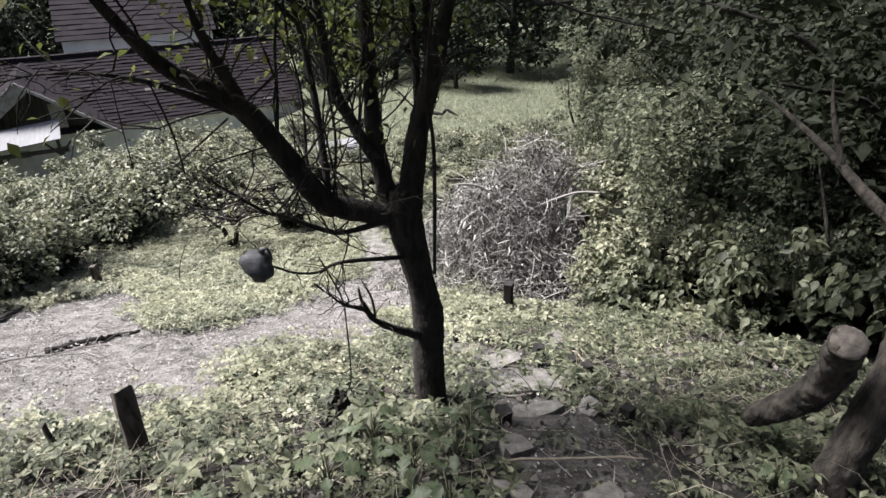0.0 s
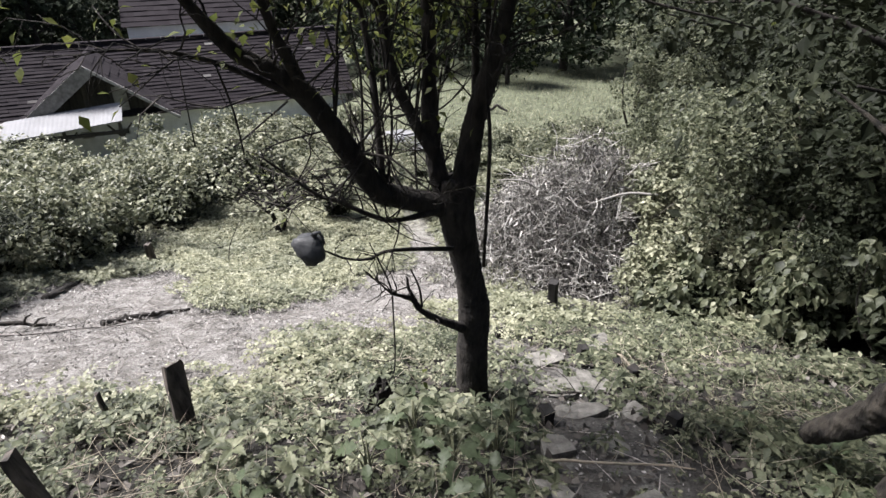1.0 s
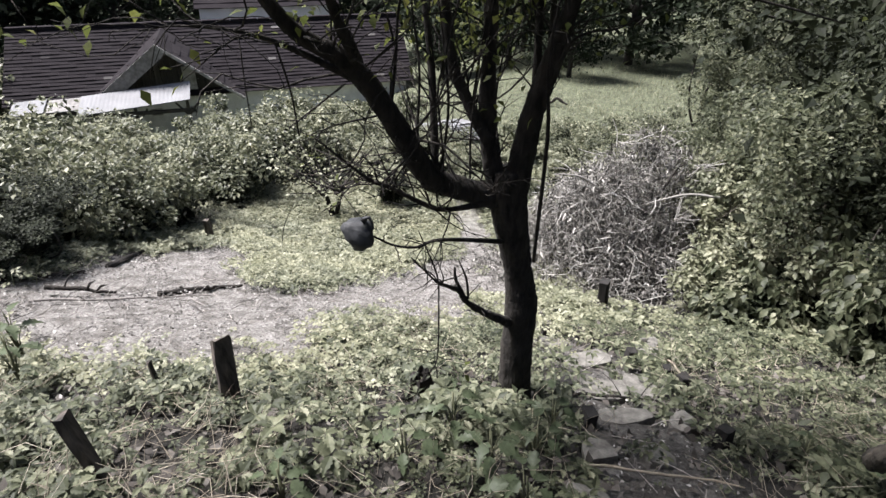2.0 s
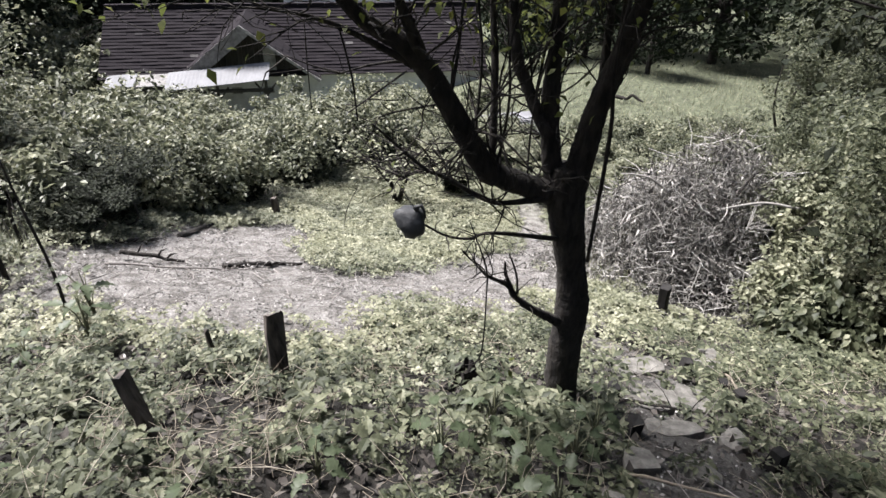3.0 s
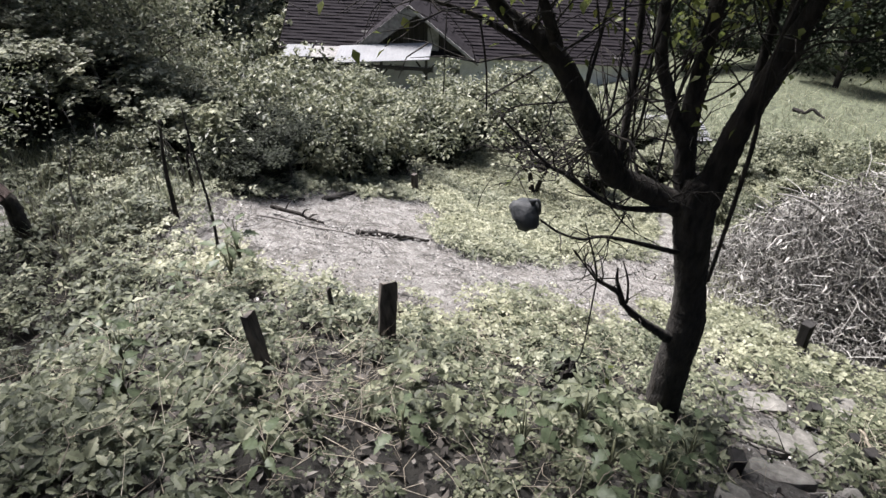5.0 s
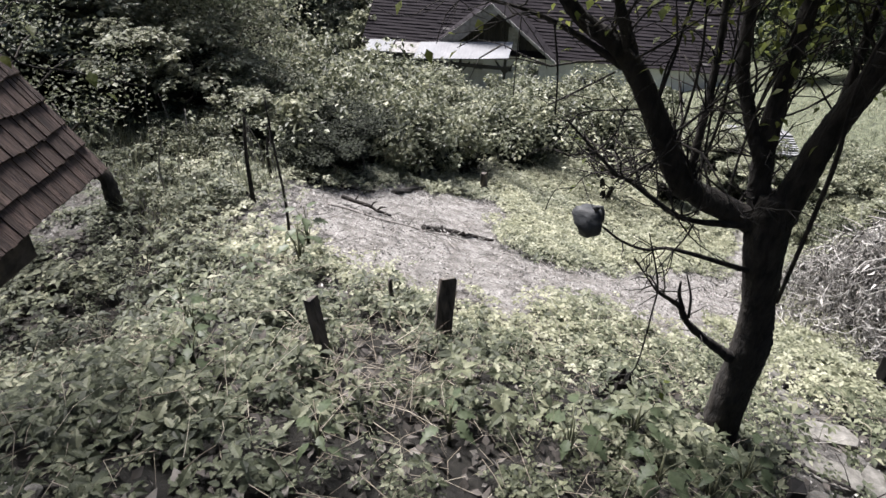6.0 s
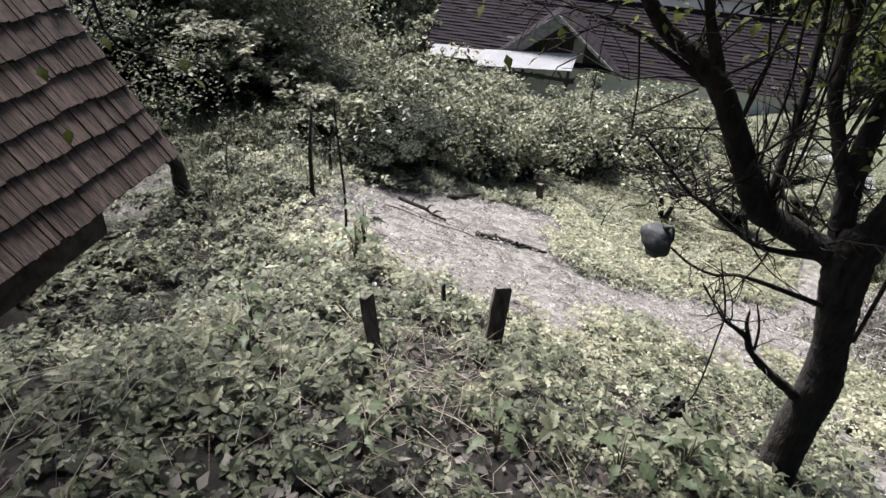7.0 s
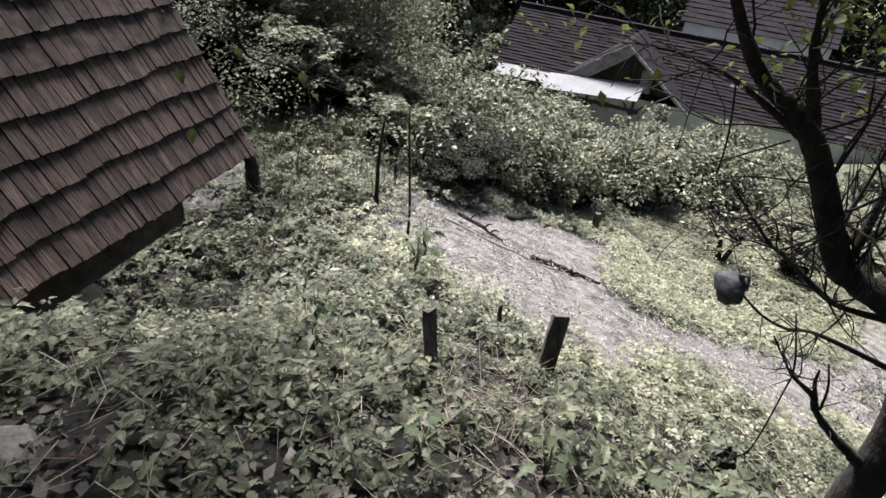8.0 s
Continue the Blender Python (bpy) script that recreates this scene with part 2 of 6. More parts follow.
def from_arrays(name, verts, faces, mat, smooth_faces=False):
    """A mesh from an array of corners and an array of equal-sided faces."""
    me = bpy.data.meshes.new(name)
    verts, faces = np.asarray(verts, np.float32), np.asarray(faces, np.int32)
    k = faces.shape[1]
    me.vertices.add(len(verts))
    me.vertices.foreach_set("co", verts.ravel())
    me.loops.add(faces.size)
    me.loops.foreach_set("vertex_index", faces.ravel())
    me.polygons.add(len(faces))
    me.polygons.foreach_set("loop_start", np.arange(0, faces.size, k, dtype=np.int32))
    me.polygons.foreach_set("loop_total", np.full(len(faces), k, np.int32))
    me.polygons.foreach_set("use_smooth", np.full(len(faces), smooth_faces))
    me.update(calc_edges=True)
    me.materials.append(mat)
    return me


def part(name, me, mat, parent, label=""):
    """Links a bmesh or a mesh as one object under a thing or a part."""
    if isinstance(me, bmesh.types.BMesh):
        bm, me = me, bpy.data.meshes.new(name)
        bmesh.ops.recalc_face_normals(bm, faces=bm.faces)
        bm.to_mesh(me)
        bm.free()
        me.materials.append(mat)
    ob = new(name, me)
    ob.parent = parent
    return tagged(ob, label)


def thing(name, at, label, category, group="", kind="", turn=(0, 0, 0), scale=1.0):
    ob = new(name)
    ob.empty_display_size = 0.1
    ob.matrix_basis = Matrix.LocRotScale(at, Euler([radians(a) for a in turn]), Vector((scale,) * 3))
    return tagged(ob, label, category, group, kind)


def solo(name, me, label, category, group="", kind=""):
    return tagged(new(name, me), label, category, group, kind)


# ---- ground ----
def spaced(lo, fine_lo, fine_hi, hi, step, growth=1.09):
    mid = list(np.arange(fine_lo, fine_hi + 1e-6, step))
    left, right, d = [], [], step
    x = fine_lo
    while x > lo:
        d *= growth
        x -= d
        left.append(max(x, lo))
    d, x = step, fine_hi
    while x < hi:
        d *= growth
        x += d
        right.append(min(x, hi))
    return np.array(left[::-1] + mid + right)


gx, gy = spaced(-1500, -5, 2.5, 1500, 0.07), spaced(-300, -0.6, 8, 1500, 0.07)
GX, GY = np.meshgrid(gx, gy)
fade = smooth(40, 12, np.hypot(GX, GY))
GZ = land(GX, GY) + fade * (0.02 * waves(GX, GY, 1.3) + 0.012 * waves(GX + 5, GY * 1.1, 4.0) + 0.008 * rng.normal(size=GX.shape) * (np.hypot(GX, GY) < 12))
nx, ny = len(gx), len(gy)
idx = np.arange(nx * ny).reshape(ny, nx)
quads = np.stack([idx[:-1, :-1], idx[:-1, 1:], idx[1:, 1:], idx[1:, :-1]], -1).reshape(-1, 4)
m, n, l, b = material("earth_and_litter", 0.95)
at_b, at_m = n.new("ShaderNodeAttribute"), n.new("ShaderNodeAttribute")
at_b.attribute_name, at_m.attribute_name = "bare", "meadow"
fine, mid = noise_node(n, l, 55, 8, rough=0.8), noise_node(n, l, 7, 6)
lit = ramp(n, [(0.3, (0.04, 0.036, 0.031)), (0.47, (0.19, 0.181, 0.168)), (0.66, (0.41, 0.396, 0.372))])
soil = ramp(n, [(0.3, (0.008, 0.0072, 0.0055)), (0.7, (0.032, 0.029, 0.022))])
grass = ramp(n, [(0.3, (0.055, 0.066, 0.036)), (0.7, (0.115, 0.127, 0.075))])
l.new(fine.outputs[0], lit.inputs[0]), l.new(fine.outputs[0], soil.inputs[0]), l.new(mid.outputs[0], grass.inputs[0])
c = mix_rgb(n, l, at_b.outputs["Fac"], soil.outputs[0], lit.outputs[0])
c = mix_rgb(n, l, at_m.outputs["Fac"], c, grass.outputs[0])
tone = ramp(n, [(0.36, (0.5, 0.48, 0.46)), (0.6, (1.1, 1.1, 1.1))])
l.new(mid.outputs[0], tone.inputs[0])
l.new(mix_rgb(n, l, 1.0, c, tone.outputs[0], "MULTIPLY"), b.inputs["Base Color"])
bump(n, l, b, fine.outputs[0], 0.025, 0.9)
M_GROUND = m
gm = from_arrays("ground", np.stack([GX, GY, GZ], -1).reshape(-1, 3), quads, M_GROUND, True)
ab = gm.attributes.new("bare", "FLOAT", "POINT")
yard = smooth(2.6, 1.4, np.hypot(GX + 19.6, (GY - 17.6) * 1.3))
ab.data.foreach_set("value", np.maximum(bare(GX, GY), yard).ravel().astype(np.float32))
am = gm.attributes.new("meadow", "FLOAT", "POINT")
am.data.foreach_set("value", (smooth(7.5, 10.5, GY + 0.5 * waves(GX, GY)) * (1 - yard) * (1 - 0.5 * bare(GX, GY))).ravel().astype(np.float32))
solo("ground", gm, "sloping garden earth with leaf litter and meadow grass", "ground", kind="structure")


# ---- leaves, stalks and tubes ----
LEAF4 = (np.array([(0, 0, 0), (0.3, 0.4, 0.07), (0, 0.5, 0), (-0.3, 0.4, 0.07), (0, 1, -0.12)]),
         np.array([(0, 1, 2), (0, 2, 3), (1, 4, 2), (2, 4, 3)]))
LEAF2 = (np.array([(0, 0, 0), (0.33, 0.45, 0.06), (0, 1, -0.1), (-0.33, 0.45, 0.06)]), np.array([(0, 1, 2), (0, 2, 3)]))
BLADE = (np.array([(-0.035, 0, 0), (0.035, 0, 0), (0.03, 0.55, 0.03), (-0.03, 0.55, 0.03), (0, 1, -0.12)]), np.array([(0, 1, 2), (0, 2, 3), (3, 2, 4)]))
THIN_BLADE = (BLADE[0] * np.array((0.5, 1, 1)), BLADE[1])
LEAF10 = (np.array([(0, 0, 0), (0.2, 0.17, 0.05), (0.31, 0.4, 0.08), (0.17, 0.72, 0.02), (0, 1, -0.16), (-0.17, 0.72, 0.02), (-0.31, 0.4, 0.08), (-0.2, 0.17, 0.05),
                    (0, 0.3, 0), (0, 0.65, -0.03)]),
          np.array([(0, 1, 8), (1, 2, 8), (2, 9, 8), (2, 3, 9), (3, 4, 9), (4, 5, 9), (5, 6, 9), (6, 8, 9), (6, 7, 8), (7, 0, 8)]))


# a leaf with toothed edges, folded along its midrib
_EDGE = np.array([(0.1, 0.06, 0.03), (0.25, 0.2, 0.08), (0.18, 0.29, 0.05), (0.3, 0.42, 0.09), (0.19, 0.5, 0.04), (0.23, 0.64, 0.04), (0.11, 0.71, -0.03), (0.1, 0.84, -0.07)])
TOOTHED = (np.concatenate([[(0, 0, 0), (0, 0.36, 0.0), (0, 0.66, -0.03), (0, 1, -0.2)], _EDGE, _EDGE * np.array((-1, 1, 1))]),
           np.array([(0, 4, 1), (4, 5, 1), (5, 6, 1), (6, 7, 1), (7, 2, 1), (7, 8, 2), (8, 9, 2), (9, 10, 2), (10, 11, 2), (11, 3, 2),
                     (12, 0, 1), (13, 12, 1), (14, 13, 1), (15, 14, 1), (2, 15, 1), (16, 15, 2), (17, 16, 2), (18, 17, 2), (19, 18, 2), (3, 19, 2)]))
WILTED = (LEAF4[0] * np.array((0.42, 1, 2.2)), LEAF4[1])
STAR4 = (LEAF4[0] * np.array((0.78, 1, 1.3)), LEAF4[1])


def leaf_mesh(name, pos, az, pitch, roll, size, mat, shape=LEAF4):
    """Leaves at pos, growing towards az, tipped up by pitch and turned by roll about their midrib (radians)."""
    tv, tf = shape
    n = len(pos)
    ca, sa, cp, sp, cr, sr = np.cos(az), np.sin(az), np.cos(pitch), np.sin(pitch), np.cos(roll), np.sin(roll)
    fwd = np.stack([ca * cp, sa * cp, sp], -1)
    side = np.stack([sa, -ca, 0 * ca], -1)
    up = np.cross(side, fwd)
    s2 = side * cr[:, None] + up * sr[:, None]
    u2 = up * cr[:, None] - side * sr[:, None]
    v = pos[:, None] + size[:, None, None] * (tv[None, :, 0:1] * s2[:, None] + tv[None, :, 1:2] * fwd[:, None] + tv[None, :, 2:3] * u2[:, None])
    f = tf[None] + (np.arange(n) * len(tv))[:, None, None]
    return from_arrays(name, v.reshape(-1, 3), f.reshape(-1, 3), mat, 4 < len(tv) < 12)


def tube_arrays(pts, radii, sides=6, wob=0.0, cap=True):
    """A tapering round bar along pts; returns corners and quads."""
    pts, radii = np.asarray(pts, float), np.asarray(radii, float)
    n = len(pts)
    tan = np.gradient(pts, axis=0)
    tan /= np.linalg.norm(tan, axis=1)[:, None] + 1e-9
    ref = np.array((0.0, 0.0, 1.0)) if abs(tan[0, 2]) < 0.9 else np.array((1.0, 0.0, 0.0))
    a = np.cross(tan[0], ref)
    a /= np.linalg.norm(a)
    ring = []
    ang = np.linspace(0, 2 * np.pi, sides, endpoint=False)
    for k in range(n):
        a = a - tan[k] * (a @ tan[k])
        a /= np.linalg.norm(a)
        bb = np.cross(tan[k], a)
        r = radii[k] * (1 + wob * rng.uniform(-1, 1, sides))
        ring.append(pts[k] + (np.cos(ang)[:, None] * a + np.sin(ang)[:, None] * bb) * r[:, None])
    v = np.concatenate(ring)
    i = np.arange(n * sides).reshape(n, sides)
    j = np.roll(i, -1, 1)
    f = np.stack([i[:-1], j[:-1], j[1:], i[1:]], -1).reshape(-1, 4)
    if cap:
        v = np.concatenate([v, pts[:1], pts[-1:]])
        c0, c1 = len(v) - 2, len(v) - 1
        caps = []
        for k in range(0, sides, 2):
            caps.append((c0, i[0, (k + 2) % sides], i[0, (k + 1) % sides], i[0, k]))
            caps.append((c1, i[-1, k], i[-1, (k + 1) % sides], i[-1, (k + 2) % sides]))
        f = np.concatenate([f, caps])
    return v, f


def rounded(pts, radii, n):
    """More points along a line, by a smooth curve through those given."""
    p = np.c_[np.asarray(pts, float), np.asarray(radii, float)]
    q = np.vstack([2 * p[0] - p[1], p, 2 * p[-1] - p[-2]])
    out = []
    for k in range(1, len(q) - 2):
        for t in np.linspace(0, 1, n, endpoint=False):
            a, b2, c2, d = q[k - 1], q[k], q[k + 1], q[k + 2]
            out.append(0.5 * (2 * b2 + (c2 - a) * t + (2 * a - 5 * b2 + 4 * c2 - d) * t ** 2 + (3 * b2 - a - 3 * c2 + d) * t ** 3))
    out.append(p[-1])
    out = np.array(out)
    return out[:, :3], np.maximum(out[:, 3], 0.0012)


def tubes_mesh(name, lines, mat, sides=6, wob=0.0):
    vs, fs, base = [], [], 0
    for pts, radii in lines:
        v, f = tube_arrays(pts, radii, sides, wob)
        vs.append(v)
        fs.append(f + base)
        base += len(v)
    return from_arrays(name, np.concatenate(vs), np.concatenate(fs), mat, True)


def gnarl(me, amount, freq):
    """Knobs and furrows on a mesh of bark."""
    for v in me.vertices:
        k = noise.noise(v.co * freq) + 0.6 * noise.noise(v.co * freq * 2.7) + 0.35 * noise.noise(v.co * freq * 6)
        v.co += v.normal * k * amount
    me.update()
    return me


def stick_mesh(name, pos, way, length, radius, mat, sides=4, bend=0.06):
    """Many straight-ish sticks at once: three rings each."""
    n = len(pos)
    way = way / np.linalg.norm(way, axis=1)[:, None]
    ref = np.where(np.abs(way[:, 2:3]) < 0.9, np.array([[0, 0, 1.0]]), np.array([[1.0, 0, 0]]))
    a = np.cross(way, ref)
    a /= np.linalg.norm(a, axis=1)[:, None]
    b2 = np.cross(way, a)
    ang = np.linspace(0, 2 * np.pi, sides, endpoint=False)
    rings = []
    off = rng.normal(size=(n, 1)) * length[:, None] * bend
    for t, rr, ob in ((0, 1.0, 0), (0.5, 0.85, 1), (1, 0.45, 0)):
        c = pos + way * length[:, None] * t + a * off * ob
        rings.append(c[:, None] + (np.cos(ang)[None, :, None] * a[:, None] + np.sin(ang)[None, :, None] * b2[:, None]) * (radius * rr)[:, None, None])
    v = np.concatenate(rings, 1)
    f = []
    for r in range(2):
        for k in range(sides):
            k2 = (k + 1) % sides
            f.append((r * sides + k, r * sides + k2, (r + 1) * sides + k2, (r + 1) * sides + k))
    f = np.array(f)[None] + (np.arange(n) * sides * 3)[:, None, None]
    return from_arrays(name, v.reshape(-1, 3), f.reshape(-1, 4), mat, True)


def box(bm, x0, x1, y0, y1, z0, z1, m4=None):
    vs = [bm.verts.new(Vector(p) if m4 is None else m4 @ Vector(p)) for p in
          ((x0, y0, z0), (x1, y0, z0), (x1, y1, z0), (x0, y1, z0), (x0, y0, z1), (x1, y0, z1), (x1, y1, z1), (x0, y1, z1))]
    for f in ((3, 2, 1, 0), (4, 5, 6, 7), (0, 1, 5, 4), (1, 2, 6, 5), (2, 3, 7, 6), (3, 0, 4, 7)):
        bm.faces.new([vs[i] for i in f])
    return vs


def worn(bm, amount, width=0.004):
    """Bevels all edges and jostles the corners."""
    bmesh.ops.bevel(bm, geom=list(bm.edges), offset=width, segments=1, affect="EDGES")
    for v in bm.verts:
        v.co += Vector((rnd.uniform(-1, 1), rnd.uniform(-1, 1), rnd.uniform(-1, 1))) * amount
    return bm


# ---- the garden tree ----
TREE_AT = Vector((-0.09, 2.38, land1(-0.09, 2.38)))
TREE_RIGHT, TREE_BACK = np.array((0.931, 0.365, 0.0)), np.array((-0.365, 0.931, 0.0))
# each limb: along the tree's breadth, towards its back, height, radius
TREE_FORM = {}
TREE_FORM["trunk"] = [(0.04, 0.0, -0.09, 0.105), (0.02, 0.0, 0.28, 0.096), (0.02, 0.0, 0.59, 0.093), (-0.0, 0.0, 0.75, 0.082), (-0.03, 0.0, 0.9, 0.08), (-0.08, 0.0, 1.15, 0.096), (-0.09, 0.0, 1.31, 0.075)]
TREE_FORM["limb_a"] = [(-0.1, 0.0, 1.17, 0.068), (-0.18, 0.0, 1.2, 0.061), (-0.37, -0.05, 1.29, 0.057), (-0.45, -0.08, 1.36, 0.055), (-0.68, -0.16, 1.76, 0.046), (-0.89, -0.22, 1.93, 0.029), (-1.06, -0.35, 2.23, 0.015), (-1.09, -0.4, 2.36, 0.007)]
TREE_FORM["limb_a2"] = [(-0.67, -0.16, 1.75, 0.03), (-0.77, -0.3, 2.04, 0.014), (-0.81, -0.4, 2.32, 0.004)]
TREE_FORM["limb_a3"] = [(-0.71, -0.16, 1.75, 0.017), (-0.87, -0.25, 1.86, 0.012), (-1.0, -0.36, 1.94, 0.008), (-1.15, -0.45, 1.98, 0.004), (-1.24, -0.5, 1.98, 0.003)]
TREE_FORM["shoot_b"] = [(-0.41, -0.07, 1.36, 0.017), (-0.41, -0.07, 1.46, 0.019), (-0.42, 0.0, 1.81, 0.016), (-0.48, 0.08, 2.27, 0.005)]
TREE_FORM["limb_c"] = [(-0.18, 0.02, 1.43, 0.035), (-0.26, 0.06, 1.58, 0.028), (-0.33, 0.1, 1.78, 0.029), (-0.35, 0.2, 2.24, 0.009)]
TREE_FORM["stem_d"] = [(-0.11, 0.02, 1.2, 0.059), (-0.15, 0.03, 1.31, 0.051), (-0.18, 0.05, 1.52, 0.045), (-0.18, 0.07, 1.79, 0.032), (-0.18, 0.08, 1.91, 0.034), (-0.2, 0.15, 2.44, 0.009)]
TREE_FORM["stem_e"] = [(-0.06, 0.0, 1.21, 0.072), (-0.02, -0.02, 1.54, 0.056), (0.03, -0.04, 1.75, 0.049), (0.07, -0.06, 1.94, 0.037), (0.15, -0.12, 2.37, 0.009)]
TREE_FORM["stem_e2"] = [(0.01, 0.05, 1.55, 0.021), (0.02, 0.12, 1.91, 0.018), (0.02, 0.2, 2.25, 0.008)]
TREE_FORM["stem_e3"] = [(0.03, 0.0, 1.68, 0.016), (0.05, 0.05, 1.88, 0.016), (0.05, 0.1, 2.16, 0.007)]
TREE_FORM["vine"] = [(0.01, -0.12, 0.93, 0.009), (-0.0, -0.15, 1.49, 0.01), (-0.03, -0.16, 1.8, 0.007), (0.01, -0.15, 2.1, 0.005)]
TREE_FORM["twig_r"] = [(0.07, -0.05, 1.78, 0.012), (0.1, -0.06, 1.83, 0.008), (0.14, -0.1, 1.86, 0.006), (0.21, -0.15, 1.88, 0.005), (0.26, -0.2, 1.93, 0.004)]
TREE_FORM["limb_f"] = [(-0.17, -0.03, 1.18, 0.02), (-0.35, -0.1, 1.2, 0.013), (-0.44, -0.14, 1.24, 0.013), (-0.6, -0.22, 1.37, 0.01), (-0.68, -0.26, 1.43, 0.008), (-0.84, -0.38, 1.63, 0.004)]
TREE_FORM["limb_g"] = [(-0.11, -0.05, 1.0, 0.014), (-0.4, -0.16, 1.1, 0.009), (-0.5, -0.2, 1.1, 0.007), (-0.59, -0.24, 1.14, 0.006), (-0.67, -0.28, 1.21, 0.005)]
TREE_FORM["limb_h"] = [(-0.05, -0.04, 0.55, 0.03), (-0.17, -0.1, 0.66, 0.02), (-0.28, -0.16, 0.78, 0.016), (-0.33, -0.19, 0.87, 0.012), (-0.43, -0.26, 0.97, 0.007), (-0.54, -0.32, 1.13, 0.003)]
TREE_FORM["limb_h2"] = [(-0.31, -0.18, 0.85, 0.011), (-0.34, -0.19, 0.92, 0.009), (-0.35, -0.2, 0.99, 0.005)]
TREE_FORM["limb_h3"] = [(-0.28, -0.17, 0.81, 0.007), (-0.3, -0.2, 0.93, 0.006), (-0.34, -0.22, 1.04, 0.003)]
TREE_FORM["twig_i"] = [(-0.51, -0.3, 1.23, 0.003), (-0.44, -0.29, 1.03, 0.006), (-0.43, -0.29, 0.9, 0.005), (-0.43, -0.28, 0.61, 0.005), (-0.46, -0.28, 0.52, 0.004)]
TREE_FORM["twig_hang"] = [(-0.93, -0.3, 1.9, 0.005), (-0.9, -0.3, 1.75, 0.005), (-0.89, -0.3, 1.61, 0.004)]
TREE_FORM["twig_hang2"] = [(-1.02, -0.36, 1.94, 0.003), (-1.02, -0.38, 1.82, 0.003), (-1.02, -0.38, 1.68, 0.003)]
TREE_FORM["twig_j"] = [(-0.73, -0.16, 1.73, 0.006), (-0.86, -0.24, 1.66, 0.005), (-0.92, -0.28, 1.63, 0.004)]
TREE_FORM["twig_k"] = [(-0.62, -0.14, 1.61, 0.006), (-0.8, -0.24, 1.61, 0.004), (-0.84, -0.28, 1.58, 0.004)]
TREE_FORM["twig_l"] = [(0.07, -0.05, 1.81, 0.006), (-0.03, -0.2, 1.85, 0.004)]
tree = thing("garden_tree", TREE_AT, "dark-barked forked garden tree with bare twigs on weedy slope", "tree")


def limb_line(name, n=5):
    q = np.array(TREE_FORM[name])
    return rounded(q[:, 0:1] * TREE_RIGHT + q[:, 1:2] * TREE_BACK + np.array([[0, 0, 1.0]]) * q[:, 2:3], q[:, 3], n)


for nm in TREE_FORM:
    pts, rad = limb_line(nm)
    rad = rad * (0.81 if nm == "trunk" else 0.65 if nm.startswith("twig") else 0.8)
    big = rad.max() > 0.02
    if nm == "trunk":
        pts = np.vstack([pts[0] - (0, 0, 0.12), pts])
        rad = np.r_[rad[0] * 1.25, rad]
    if big:
        pts, rad = rounded(pts, rad, 4)
    me = tubes_mesh(nm.split("_")[0], [(pts, rad)], M_BARK, 22 if big else 7, 0.03 if big else 0.08)
    if big:
        gnarl(me, 0.0045, 14)
    part({"trunk": "trunk", "vine": "climbing_stem"}.get(nm, "twig" if nm.startswith("twig") else "limb"), me, M_BARK, tree)

# fine twigs growing out of the limbs
TWIGS, TWIGS_UP, TIPS = [], [], []
for nm, count, lo, ln, rise in (("limb_a", 40, 0.12, 0.55, 0.7), ("limb_a2", 10, 0.2, 0.4, 0.8), ("limb_a3", 16, 0.25, 0.35, 0.1), ("shoot_b", 22, 0.1, 0.35, 0.7), ("limb_c", 26, 0.2, 0.45, 0.8),
                                ("stem_d", 30, 0.05, 0.45, 0.8), ("stem_e", 20, 0.3, 0.4, 0.8), ("stem_e2", 8, 0.2, 0.35, 0.9), ("limb_f", 34, 0.2, 0.32, 0.25), ("limb_g", 9, 0.3, 0.16, 0.2),
                                ("limb_h", 16, 0.3, 0.2, 0.5), ("twig_i", 8, 0.1, 0.16, 0.1), ("twig_r", 6, 0.2, 0.2, 0.5), ("twig_k", 8, 0.1, 0.2, 0.2), ("twig_j", 5, 0.2, 0.16, 0.1)):
    pts, rad = limb_line(nm)
    for _ in range(count):
        k = rnd.randint(int(len(pts) * lo), len(pts) - 2)
        tan = pts[k + 1] - pts[k]
        tan /= np.linalg.norm(tan)
        d = rng.normal(size=3) * np.array((1, 0.8, 0.6)) + np.array((0, 0, rise)) + tan * 0.8
        d /= np.linalg.norm(d)
        leng, p = ln * rnd.uniform(0.35, 1.0), pts[k].copy()
        line = [p.copy()]
        steps = 6
        for _s in range(steps):
            d = d + rng.normal(size=3) * 0.28 + np.array((0, 0, 0.05 * rise))
            d /= np.linalg.norm(d)
            p = p + d * leng / steps
            line.append(p.copy())
        r0 = min(rad[k] * 0.5, 0.0018 + leng * 0.008)
        TWIGS.append((np.array(line), np.linspace(r0, 0.0011, steps + 1)))
        TIPS.append((p.copy(), d.copy()))
        if leng > 0.2:
            for _t in range(2):
                q = line[rnd.randint(2, 5)]
                dd = d + rng.normal(size=3) * 0.7
                dd /= np.linalg.norm(dd)
                l2 = leng * rnd.uniform(0.25, 0.5)
                mid_p = q + dd * l2 * 0.5 + rng.normal(size=3) * l2 * 0.08
                TWIGS.append((np.array([q, mid_p, q + dd * l2]), np.array([r0 * 0.55, r0 * 0.4, 0.001])))
                TIPS.append((q + dd * l2, dd))
tagged(part("twigwork", tubes_mesh("twigwork", TWIGS, M_BARK, 5), M_BARK, tree), kind="stuff")

